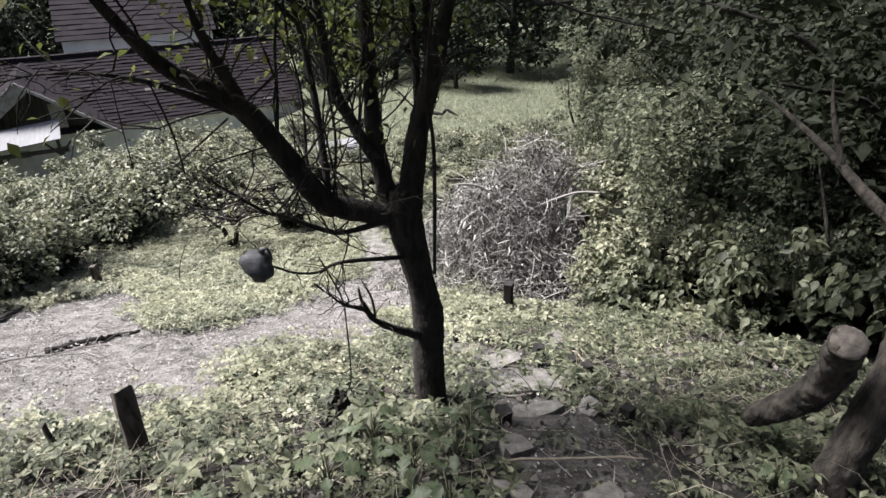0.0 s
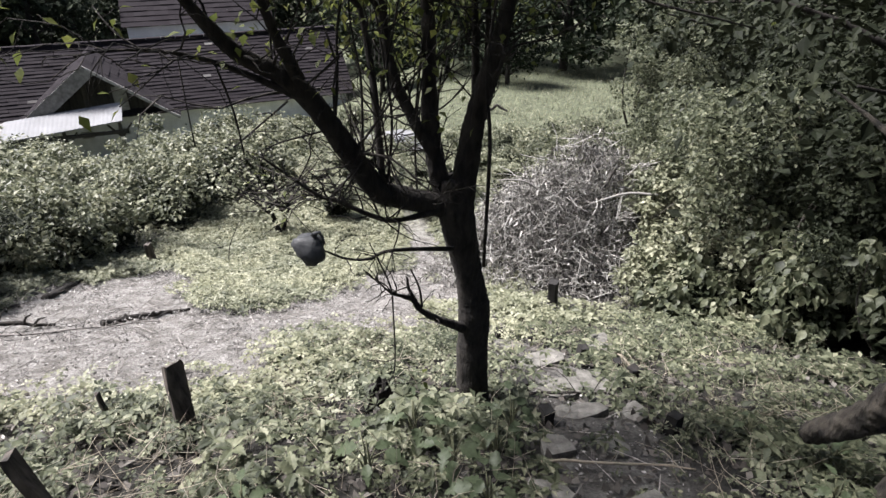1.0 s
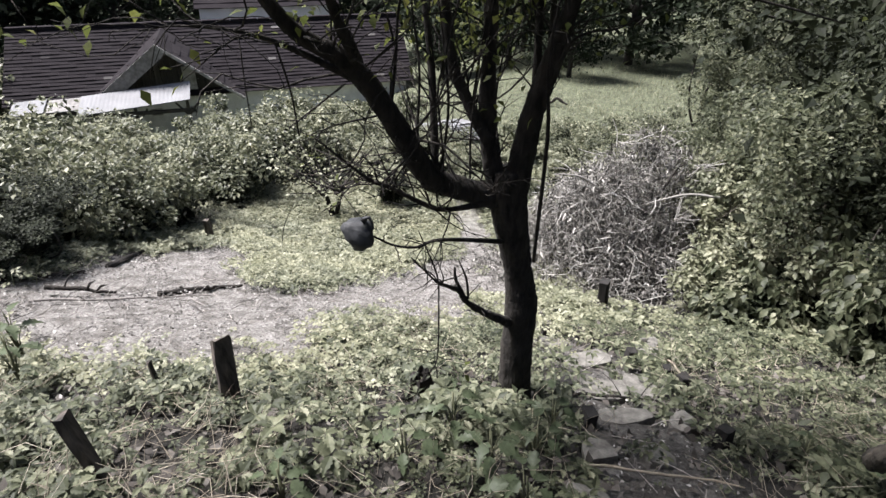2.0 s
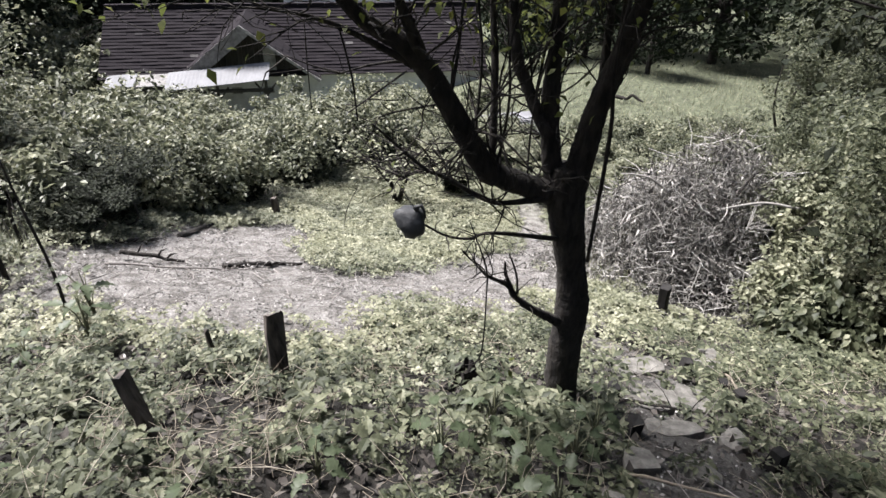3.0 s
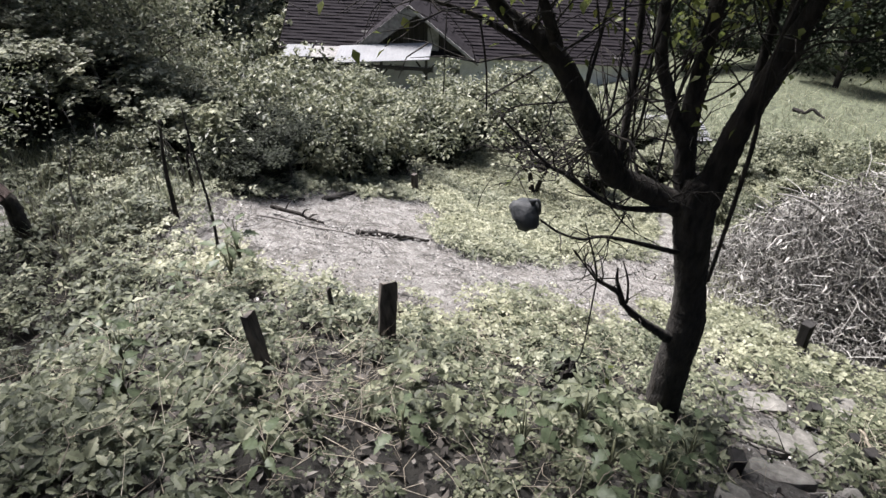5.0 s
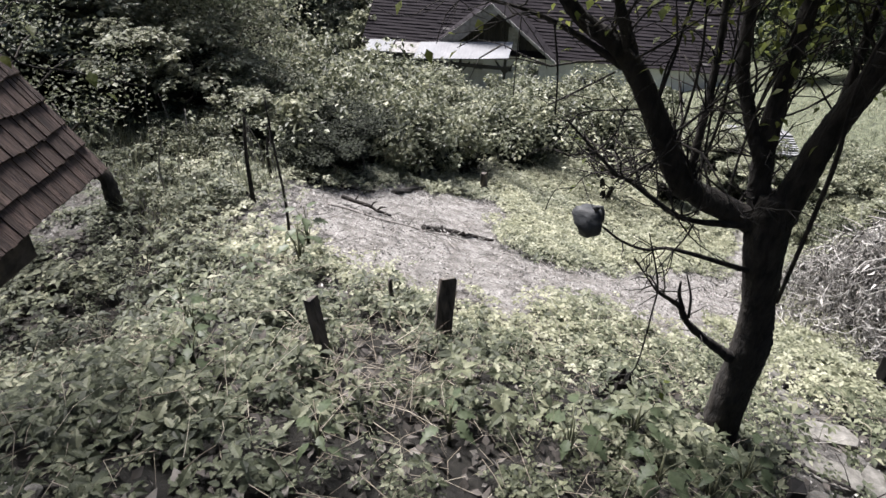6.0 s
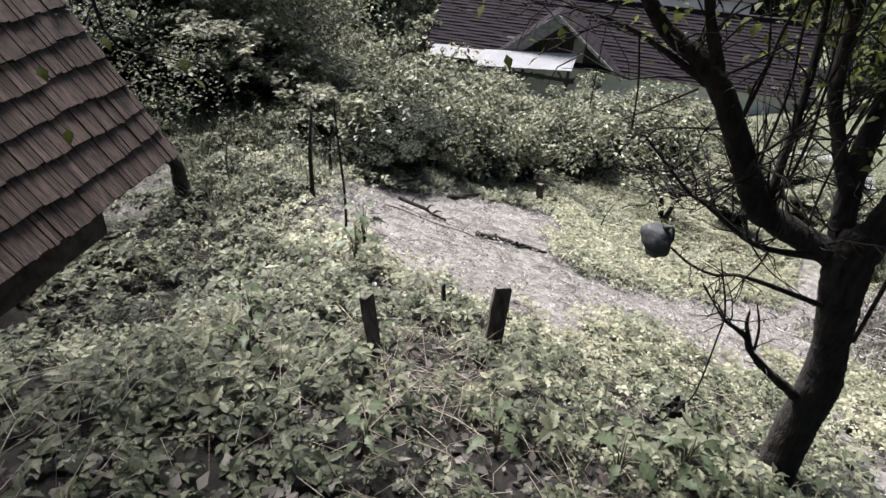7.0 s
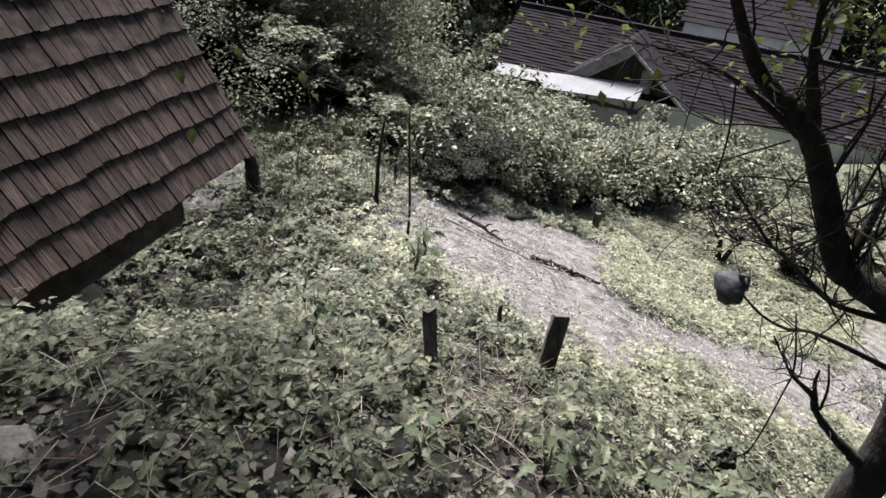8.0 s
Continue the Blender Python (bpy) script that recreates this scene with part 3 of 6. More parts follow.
# thin upright shoots from the big leaning limb and the fork
for nm, t, off in (("limb_a", 0.22, 0.1), ("limb_a", 0.3, -0.05), ("limb_a", 0.36, 0.08), ("limb_a", 0.45, -0.1), ("limb_a", 0.52, 0.05), ("limb_a", 0.62, 0.12), ("stem_d", 0.25, 0.2), ("stem_e", 0.4, 0.15), ("stem_e", 0.5, -0.1), ("limb_c", 0.3, 0.2)):
    pts, rad = limb_line(nm)
    p = pts[int(len(pts) * t)].copy()
    q = [p.copy()]
    for k in range(7):
        p = p + np.array((rnd.uniform(-0.025, 0.03), off * 0.12 + rnd.uniform(-0.02, 0.02), rnd.uniform(0.12, 0.2)))
        q.append(p.copy())
    pts2, rad2 = rounded(q, np.linspace(rnd.uniform(0.004, 0.007), 0.002, 8), 3)
    part("shoot", tubes_mesh("shoot", [(pts2, rad2)], M_BARK, 6, 0.06), M_BARK, tree)
    for k in (3, 4, 5, 6, 7):
        TIPS.append((q[k], np.array((0, 0, 1.0))))
# upper crown out of view, lengthened to shade the near slope
for nm, count in (("limb_a", 9), ("limb_a2", 6), ("shoot_b", 5), ("limb_c", 6), ("stem_d", 9), ("stem_e", 9), ("stem_e2", 5), ("stem_e3", 5)):
    pts, rad = limb_line(nm)
    for _ in range(count):
        p, d = pts[-rnd.randint(1, 4)].copy(), np.array((rnd.uniform(-0.9, 0.9), rnd.uniform(-0.9, 0.9), rnd.uniform(0.4, 1.1)))
        leng, line = rnd.uniform(0.7, 1.9), [p.copy()]
        for _s in range(8):
            d = d / np.linalg.norm(d) + rng.normal(size=3) * 0.2
            p = p + d / np.linalg.norm(d) * leng / 8
            line.append(p.copy())
            for _t in range(2):
                TIPS.append((p + rng.normal(size=3) * 0.12, d.copy()))
        TWIGS_UP.append((np.array(line), np.linspace(0.012, 0.0025, 9)))
tagged(part("upper_twigwork", tubes_mesh("upper_twigwork", TWIGS_UP, M_BARK, 5), M_BARK, tree), kind="stuff")

# thin autumn foliage, above all high in the crown
lp, la, lpi = [], [], []
for p, d in TIPS:
    high = p[2] - 1.75
    if rnd.random() < np.clip(0.04 + high * 1.25, 0.02, 0.95):
        for _ in range(rnd.randint(1, 4) + (2 if high > 0.5 else 0)):
            lp.append(p + rng.normal(size=3) * 0.03)
            la.append(rnd.uniform(0, 6.28))
            lpi.append(rnd.uniform(-1.2, 0.2))
# leaf clusters overhead, out of view, added to shade slope and path
for _c in range(70):
    if _c < 40:
        cc = np.array((rnd.uniform(-3.6, -0.6), rnd.uniform(-0.2, 1.5), rnd.uniform(3.05, 4.3))) - np.array(TREE_AT)
    elif _c < 44:
        cc = np.array((rnd.uniform(-0.35, 0.65), rnd.uniform(2.2, 3.1), rnd.uniform(3.9, 4.8))) - np.array(TREE_AT)
    else:
        cc = np.array((rnd.uniform(-0.3, 1.9), rnd.uniform(1.5, 3.3), rnd.uniform(3.9, 4.8))) - np.array(TREE_AT)
    for _k in range(34 if _c < 40 else 95):
        lp.append(cc + rng.normal(size=3) * np.array((0.2, 0.2, 0.12)))
        la.append(rnd.uniform(0, 6.28))
        lpi.append(rnd.uniform(-0.8, 0.2))
# out-of-view boughs added to carry those shading clusters
for e in ((-1.6, -1.3, 3.4), (-2.6, -1.2, 3.7), (-1.0, -1.7, 3.5), (-2.2, -2.0, 3.3), (0.9, -0.2, 4.2), (1.4, 0.4, 4.4), (0.6, 0.6, 4.4)):
    tp2, tr2 = rounded([(-0.55, -0.1, 2.2), (e[0] * 0.5 - 0.2, e[1] * 0.5, 2.9), e], [0.022, 0.016, 0.006], 5)
    part("bough", tubes_mesh("bough", [(tp2, tr2)], M_BARK, 7, 0.06), M_BARK, tree)
for nm, count in (("limb_a", 34), ("limb_a2", 26), ("shoot_b", 30), ("limb_c", 40), ("stem_d", 46), ("stem_e", 40), ("stem_e2", 34), ("stem_e3", 24)):
    pts, rad = limb_line(nm)
    for _ in range(count):
        cc = pts[rnd.randint(len(pts) * 2 // 5, len(pts) - 1)] + np.array((rnd.uniform(-0.3, 0.3), rnd.uniform(0.0, 0.55), rnd.uniform(-0.08, 0.4)))
        if cc[2] > 1.72 + rnd.uniform(-0.12, 0.25):
            for _k in range(9):
                lp.append(cc + rng.normal(size=3) * 0.05)
                la.append(rnd.uniform(0, 6.28))
                lpi.append(rnd.uniform(-1.2, 0.0))
lp = np.array(lp)
tagged(part("foliage", leaf_mesh("foliage", lp, np.array(la), np.array(lpi), rng.uniform(-0.6, 0.6, len(lp)), rng.uniform(0.025, 0.05, len(lp)) * np.where(lp[:, 2] > 2.7, 2.0, 1.0), M_YELLOW, LEAF4), M_YELLOW, tree,
            "sparse yellow-green leaves, with unseen overhead clusters added for shade"), kind="stuff")

# grey bag hung on the end of a branch
bag = thing("hanging_bag", (-0.655, 1.84, 1.275), "dark grey crumpled plastic bag hung on a branch tip", "bag")
bm = bmesh.new()
bmesh.ops.create_icosphere(bm, subdivisions=3, radius=0.06)
for v in bm.verts:
    c = v.co.copy()
    k = 1 + 0.26 * noise.noise(c * 20) + 0.16 * noise.noise(c * 48 + Vector((3, 1, 2)))
    flat = 1.0 - 0.25 * max(0, c.z / 0.06) ** 3
    v.co = Vector((c.x * k * 0.98, c.y * k * 0.85, c.z * k * 1.02 * flat))
for f in bm.faces:
    f.smooth = True
part("pouch", bm, M_BAG, bag)
part("tied_neck", tubes_mesh("tied_neck", [(np.array([(0.02, 0, 0.05), (0.03, 0, 0.062), (0.042, 0.0, 0.066), (0.05, 0, 0.05), (0.056, 0, 0.02)]), np.array([0.014, 0.007, 0.006, 0.005, 0.003]))], M_BAG, 8, 0.1), M_BAG, bag)


# ---- stakes, blocks and stones of the slope ----
def board(name, foot, top, wide, thick, label, category="stake", group="", face=0.0, mat=M_STAKE):
    """An upright weathered board or post from foot to top."""
    foot, top = Vector(foot), Vector(top)
    ob = thing(name, foot, label, category, group)
    up = (top - foot)
    q = up.to_track_quat("Z", "Y").to_matrix().to_4x4() @ pose(0, 0, 0, 0, 0, face)
    bm = bmesh.new()
    rings = 5
    ln = up.length
    prev = None
    for k in range(rings + 1):
        zz = -0.12 + (ln + 0.12) * k / rings
        w = 1 + rnd.uniform(-0.05, 0.05)
        ring = [bm.verts.new(q @ Vector((sx * wide / 2 * w + rnd.uniform(-1, 1) * 0.003, sy * thick / 2 * w + rnd.uniform(-1, 1) * 0.003, zz + (rnd.uniform(-0.008, 0.008) if k == rings else 0))))
                for sx, sy in ((-1, -0.8), (-0.85, -1), (0.85, -1), (1, -0.8), (1, 0.8), (0.85, 1), (-0.85, 1), (-1, 0.8))]
        if prev:
            for i in range(8):
                bm.faces.new((prev[i], prev[(i + 1) % 8], ring[(i + 1) % 8], ring[i]))
        prev = ring
    bm.faces.new(prev)
    part("timber", bm, mat, ob)
    return ob


def on_land(x, y, lift=0.0):
    return (x, y, land1(x, y) + lift)


board("wooden_stake", on_land(-1.28, 1.8), (-1.335, 1.9, land1(-1.28, 1.8) + 0.33), 0.085, 0.03, "tall dark weathered board stake standing in weeds", group="garden stakes", face=28)
board("wooden_stake", on_land(-1.37, 1.17), (-1.475, 1.2, land1(-1.37, 1.17) + 0.29), 0.058, 0.03, "dark leaning board stake half hidden by leaves", group="garden stakes", face=35)
board("thin_stake", on_land(-1.66, 1.85), (-1.69, 1.86, land1(-1.66, 1.85) + 0.19), 0.02, 0.02, "short thin dark stick stake among weeds", group="garden stakes")
board("far_stake", on_land(-4.06, 6.05), (-4.08, 6.05, land1(-4.06, 6.05) + 0.32), 0.07, 0.07, "short dark post at the edge of the clearing", group="garden stakes")
board("far_stake", on_land(-4.55, 5.3), (-4.56, 5.3, land1(-4.55, 5.3) + 0.42), 0.05, 0.05, "thin dark post before the bramble hedge", group="garden stakes")
board("path_post", on_land(0.64, 4.86), (0.62, 4.84, land1(0.64, 4.86) + 0.34), 0.085, 0.08, "squared grey-brown post beside the stone path", "post", face=20, mat=M_TARRED)
for x, y, hgt, w in ((0.3, 2.2, 0.08, 0.085), (0.21, 2.56, 0.09, 0.07), (0.87, 2.83, 0.12, 0.075), (0.89, 2.17, 0.11, 0.075), (0.65, 3.28, 0.1, 0.08), (0.1, 3.68, 0.08, 0.07), (0.36, 3.7, 0.08, 0.07), (0.85, 3.1, 0.06, 0.07)):
    board("edging_stake", on_land(x, y), (x + rnd.uniform(-0.01, 0.01), y, land1(x, y) + hgt + 0.025), w * 0.85, w * 0.7, "short dark square stake beside the path steps", "stake", "path edging stakes", rnd.uniform(0, 40), M_TARRED)


board("plank", on_land(-1.06, 0.145, 0.04), (-0.965, 0.23, land1(-0.965, 0.23) + 0.035), 0.011, 0.007, "grey weathered narrow board lying in weeds", "plank")


def slab(x, y, rx, ry, turn, tip=8.0, seed=1, thick=0.05):
    """A flat irregular stepping stone with chipped edges."""
    r = random.Random(seed)
    bm = bmesh.new()
    k = 8
    outline = []
    for i in range(k):
        a = 2 * math.pi * (i + r.uniform(-0.25, 0.25)) / k
        s = r.uniform(0.7, 1.1)
        sq = 1 / max(abs(math.cos(a)), abs(math.sin(a))) ** 0.55
        outline.append((rx * s * sq * math.cos(a), ry * s * sq * math.sin(a)))
    rings = []
    for f, zz in ((0.95, -thick), (0.96, -0.004), (0.94, 0.0), (0.5, 0.002)):
        rings.append([bm.verts.new((px * f, py * f, zz + r.uniform(-0.004, 0.004))) for px, py in outline])
    for r0, r1 in zip(rings, rings[1:]):
        for i in range(k):
            bm.faces.new((r0[i], r0[(i + 1) % k], r1[(i + 1) % k], r1[i]))
    bm.faces.new(rings[-1])
    ob = thing("stepping_stone", on_land(x, y, 0.042), "flat pale grey irregular path stone set in earth", "stone", "path stones", turn=(-tip, r.uniform(-3, 3), turn))
    part("slab", bm, M_STONE, ob)


for k, (x, y, rx, ry, tn) in enumerate(((0.42, 2.66, 0.165, 0.14, 10), (0.64, 2.8, 0.13, 0.15, -20), (0.36, 3.14, 0.18, 0.11, 25), (0.14, 3.47, 0.13, 0.09, 0), (0.0, 3.82, 0.12, 0.1, 30),
                                        (0.48, 2.34, 0.15, 0.09, 5), (0.77, 2.36, 0.08, 0.09, 40), (0.32, 1.92, 0.085, 0.09, 15), (0.58, 1.94, 0.085, 0.07, -30), (0.25, 1.54, 0.1, 0.07, 0),
                                        (0.84, 3.68, 0.13, 0.18, 10), (0.6, 1.5, 0.08, 0.07, 20), (-0.25, 4.3, 0.15, 0.12, 50), (0.78, 3.42, 0.12, 0.08, 70))):
    slab(x, y, rx, ry, tn, 14, k + 3)

# step riser: a thin dark branch across the path, and a pale stalk
for name, a, b2, r0, mat, label in (("fallen_branch", (0.24, 2.53, 0.04), (0.72, 2.6, 0.04), 0.009, M_BARK, "thin dark branch lying across the stone path"),
                                    ("border_log", (-4.15, 3.0, 0.03), (-3.8, 3.8, 0.03), 0.035, M_BARK, "dark rotting log at the foot of the hedge"),
                                    ("border_log", (-3.85, 4.1, 0.02), (-4.25, 5.2, 0.03), 0.034, M_BARK, "dark rotting log along the edge of the clearing"),
                                    ("dry_stalk", (0.24, 1.76, 0.04), (0.85, 1.78, 0.05), 0.007, M_STRAW, "pale dry stalk lying across the path"),
                                    ("dry_stalk", (0.93, 3.0, 0.05), (0.88, 3.6, 0.08), 0.008, M_STRAW, "pale bent dry stalk beside the path stones"),
                                    ("fallen_branch", (-3.5, 3.1, 0.07), (-3.1, 3.3, 0.03), 0.02, M_BARK, "dark broken branch lying on the clearing"),
                                    ("fallen_branch", (-2.86, 3.44, 0.02), (-2.5, 4.02, 0.02), 0.026, M_BARK, "dark rotten branch at the edge of the clearing"),
                                    ("fallen_branch", (-3.4, 2.85, 0.02), (-2.5, 3.6, 0.02), 0.009, M_STICK, "thin dry branch lying on leaf litter"),
                                    ("meadow_branch", (-0.35, 18.3, 0.15), (0.45, 18.1, 0.12), 0.06, M_BARK, "dark curved fallen branch on the meadow")):
    pts = []
    for t in np.linspace(0, 1, 8):
        x, y = a[0] + (b2[0] - a[0]) * t, a[1] + (b2[1] - a[1]) * t
        pts.append((x + rnd.uniform(-1, 1) * 0.012, y + rnd.uniform(-1, 1) * 0.012, land1(x, y) + a[2] + (b2[2] - a[2]) * t + (0.14 * math.sin(t * 3.1) ** 2 if name == "meadow_branch" and t > 0.5 else 0)))
    lines = [rounded(pts, np.linspace(r0, r0 * 0.5, 8), 4)]
    if name == "fallen_branch":
        for j in (2, 4, 5):
            e = np.array(pts[j]) + (rnd.uniform(-0.12, 0.12), rnd.uniform(-0.12, 0.12), rnd.uniform(0.03, 0.1))
            lines.append((np.array([pts[j], (np.array(pts[j]) + e) / 2 + (0, 0, 0.02), e]), np.array([r0 * 0.4, r0 * 0.3, r0 * 0.15])))
    me = gnarl(tubes_mesh(name, lines, mat, 10, 0.1), r0 * 0.25, 0.4 / r0)
    solo(name, me, label, "log" if "log" in name else "branch" if "branch" in name else "stalk")

# ---- stump hidden in the weeds ----
st = thing("tree_stump", on_land(-0.54, 2.3), "small dark rotten stump among weeds", "stump")
bm = bmesh.new()
rings = []
for zz, rr in ((-0.1, 0.09), (0.05, 0.068), (0.09, 0.056), (0.12, 0.05), (0.125, 0.034), (0.08, 0.025)):
    rings.append([bm.verts.new((rr * (1 + 0.18 * math.sin(3 * a + zz * 9) + 0.1 * math.sin(7 * a)) * math.cos(a), 0.8 * rr * math.sin(a) * (1 + 0.15 * math.cos(5 * a)),
                                zz + (0.045 * math.sin(a + 0.8) + 0.016 * math.sin(5 * a) if zz > 0.12 else 0))) for a in np.arange(18) * math.pi / 9])
for r0, r1 in zip(rings, rings[1:]):
    for i in range(18):
        bm.faces.new((r0[i], r0[(i + 1) % 18], r1[(i + 1) % 18], r1[i]))
bm.faces.new(rings[-1])
part("wood", bm, M_BARK, st)


# ---- weeds ----
def scatter(n, x0, x1, y0, y1, keep):
    """Random places whose keep(x, y) beats a random number."""
    x, y = rng.uniform(x0, x1, n), rng.uniform(y0, y1, n)
    k = rng.random(n) < keep(x, y)
    return x[k], y[k]


HUT_C, HUT_U, HUT_S = np.array((-3.55, 1.293, 0.676)), np.array((-0.5562, 0.8311, 0.0)), np.array((-0.4265, -0.2855, 0.858))
HUT_IN = np.array((-0.8311, -0.5562, 0.0))


def clear_of_hut(x, y):
    d = (x - HUT_C[0]) * HUT_IN[0] + (y - HUT_C[1]) * HUT_IN[1]
    e = (x - HUT_C[0]) * HUT_U[0] + (y - HUT_C[1]) * HUT_U[1]
    return ~((d > 0.42) & (e < -0.7))


def clear_of_camera(x, y):
    return np.hypot(x, y) > 0.75


def plants(name, x, y, height, stars, spread, size, mat, shape, droop, label, lobes=5):
    """Low plants: each bears a few star-shaped whorls of leaves at different heights."""
    n = len(x)
    a0 = rng.uniform(0, 6.283, (n, stars))
    out = spread[:, None] * rng.uniform(0.0, 1.0, (n, stars))
    hx, hy = x[:, None] + np.cos(a0) * out, y[:, None] + np.sin(a0) * out
    hz = land(x, y)[:, None] + height[:, None] * rng.uniform(0.45, 1.0, (n, stars))
    tx, ty = rng.normal(size=(n, stars)) * 0.22, rng.normal(size=(n, stars)) * 0.22
    az = (rng.uniform(0, 6.283, (n, stars, 1)) + np.arange(lobes) * 6.283 / lobes + rng.normal(size=(n, stars, lobes)) * 0.2)
    pitch = tx[..., None] * np.cos(az) + ty[..., None] * np.sin(az) + rng.normal(size=az.shape) * 0.14 - droop
    pos = np.stack([hx[..., None] + np.cos(az) * 0.006, hy[..., None] + np.sin(az) * 0.006, hz[..., None] + 0 * az], -1).reshape(-1, 3)
    m = n * stars * lobes
    big = np.repeat((size[:, None] * rng.uniform(0.65, 1.25, (n, stars))).ravel(), lobes) * rng.uniform(0.75, 1.2, m)
    me = leaf_mesh(name, pos, az.ravel(), pitch.ravel(), rng.normal(size=m) * 0.3, big, mat, shape)
    solo(name, me, label, "weeds", kind="stuff")


def patch(x, y, k):
    return smooth(-0.5, 0.5, waves(x + 11, y - 4, k))


def tree_gap(x, y):
    return (np.hypot(x + 0.09, y - 2.38) > 0.12) & (np.hypot(x + 0.55, y - 2.2) > 0.12)


def near_keep(x, y):
    d = (1 - bare(x, y)) * (1 - trodden(x, y)) * clear_of_hut(x, y) * clear_of_camera(x, y) * tree_gap(x, y)
    return d * (0.4 + 0.6 * patch(x, y, 1.0)) * (0.1 + 0.9 * patch(x - 7, y + 2, 2.6)) * (0.25 + 0.75 * smooth(0.1, 0.4, np.hypot(x + 1.2, y - 1.27)))


def clumps(name, cx, cy, wide, high, size, whorls, lobes, mat, shape, label):
    """Bushy little plants: a dome of leaf whorls over each place."""
    n = len(cx)
    rho = np.sqrt(rng.random((n, whorls)))
    a0 = rng.uniform(0, 6.283, (n, whorls))
    hx, hy = cx[:, None] + np.cos(a0) * rho * wide[:, None], cy[:, None] + np.sin(a0) * rho * wide[:, None]
    hz = land(hx, hy) + high[:, None] * (1 - 0.65 * rho ** 2) * rng.uniform(0.4, 1.1, (n, whorls))
    az = rng.uniform(0, 6.283, (n, whorls, 1)) + np.arange(lobes) * 5.2 / lobes + rng.normal(size=(n, whorls, lobes)) * 0.2
    out = (0.5 * rho)[..., None] * np.cos(az - a0[..., None])
    pitch = 0.12 - out + rng.normal(size=az.shape) * 0.13
    pos = np.stack([hx[..., None] + np.cos(az) * 0.005, hy[..., None] + np.sin(az) * 0.005, hz[..., None] + 0 * az], -1).reshape(-1, 3)
    m = n * whorls * lobes
    big = np.repeat((size[:, None] * rng.uniform(0.6, 1.2, (n, whorls))).ravel(), lobes) * rng.uniform(0.8, 1.2, m)
    solo(name, leaf_mesh(name, pos, az.ravel(), pitch.ravel(), rng.normal(size=m) * 0.25, big, mat, shape), label, "weeds", kind="stuff")
    return hx.ravel(), hy.ravel(), hz.ravel()


def clump_keep(x, y):
    d = (1 - bare(x, y)) * (1 - trodden(x, y)) * clear_of_hut(x, y) * clear_of_camera(x, y) * tree_gap(x, y)
    return d * (0.2 + 0.8 * smooth(-0.25, 0.4, waves(x + 4, y - 2, 2.1))) * (0.12 + 0.88 * smooth(0.06, 0.38, np.hypot(x + 1.22, y - 1.24)))


for name, count, shape, pick in (("ground_weeds", 900, TOOTHED, lambda r: r < 2.0), ("slope_weeds", 3500, STAR4, lambda r: r >= 2.0)):
    wx, wy = scatter(count * (1 if name == "slope_weeds" else 3), -5.6, 2.6, -0.8, 4.6, clump_keep)
    k = pick(np.hypot(wx, wy))
    wx, wy = wx[k], wy[k]
    far_r = np.hypot(wx, wy)
    sz = (0.033 + 0.022 * patch(wx + 2, wy, 1.3)) * rng.uniform(0.75, 1.3, len(wx)) * (0.8 + 0.25 * smooth(1.0, 2.5, far_r))
    hi = (0.07 + 0.19 * patch(wx, wy, 1.1)) * rng.uniform(0.55, 1.3, len(wx)) * np.where(wx > 0.1, 0.75, 1.0) * (0.6 + 0.4 * smooth(0.15, 0.5, np.hypot(wx + 1.26, wy - 1.55)))
    tops = clumps(name, wx, wy, sz * rng.uniform(2.2, 4.0, len(wx)), hi, sz, 10, 5, M_WEED, shape, "dense green ground weeds with star-shaped leaf whorls")
    k = rng.random(len(tops[0])) < 0.35
    sx, sy, sh = tops[0][k], tops[1][k], tops[2][k] - land(tops[0][k], tops[1][k])
    way = np.stack([rng.normal(size=len(sx)) * 0.15, rng.normal(size=len(sx)) * 0.15, np.ones(len(sx))], -1)
    solo(name.split("_")[0] + "_stems", stick_mesh("weed_stems", np.stack([sx, sy, land(sx, sy)], -1), way, sh, np.full(len(sx), 0.0016), M_STEM, 3), "thin green stems of the ground weeds", "weeds", kind="stuff")

wx, wy = scatter(1100, -5.6, 2.4, -0.6, 4.2, lambda x, y: clump_keep(x, y) * (0.15 + 0.85 * patch(x + 9, y + 3, 1.5)) * smooth(1.6, 2.2, np.hypot(x, y)))
sz = (0.036 + 0.02 * rng.random(len(wx))) * np.where(wx > 0.1, 0.82, 1.0)
clumps("tall_weeds", wx, wy, sz * 1.9, np.where(wx > 0.1, 0.17, 0.22) * rng.uniform(0.7, 1.25, len(wx)), sz, 8, 4, M_WEED, TOOTHED, "taller weeds with broad pointed leaves")
wx, wy = scatter(1500, -6.0, 7.0, -7.0, -0.6, lambda x, y: clear_of_camera(x, y) * clear_of_hut(x, y) * (0.3 + 0.7 * patch(x, y, 0.8)))
sz = 0.05 + 0.03 * rng.random(len(wx))
clumps("rear_weeds", wx, wy, sz * 2.6, 0.06 + 0.16 * rng.random(len(wx)), sz, 10, 4, M_WEED, LEAF2, "shaded green weeds farther up the garden slope")
fx, fy = scatter(17000, -6.4, 2.6, -0.9, 5.0, lambda x, y: (1 - bare(x, y)) * (1 - trodden(x, y)) * clear_of_hut(x, y) * clear_of_camera(x, y) * tree_gap(x, y) * (0.15 + 0.5 * patch(x + 3, y, 1.7)))
plants("low_weeds", fx, fy, 0.03 + 0.05 * patch(fx, fy, 1.1), 2, 0.04 + 0 * fx, 0.02 + 0 * fx, M_WEED, LEAF2, 0.0, "low small-leaved weeds under the taller ones")


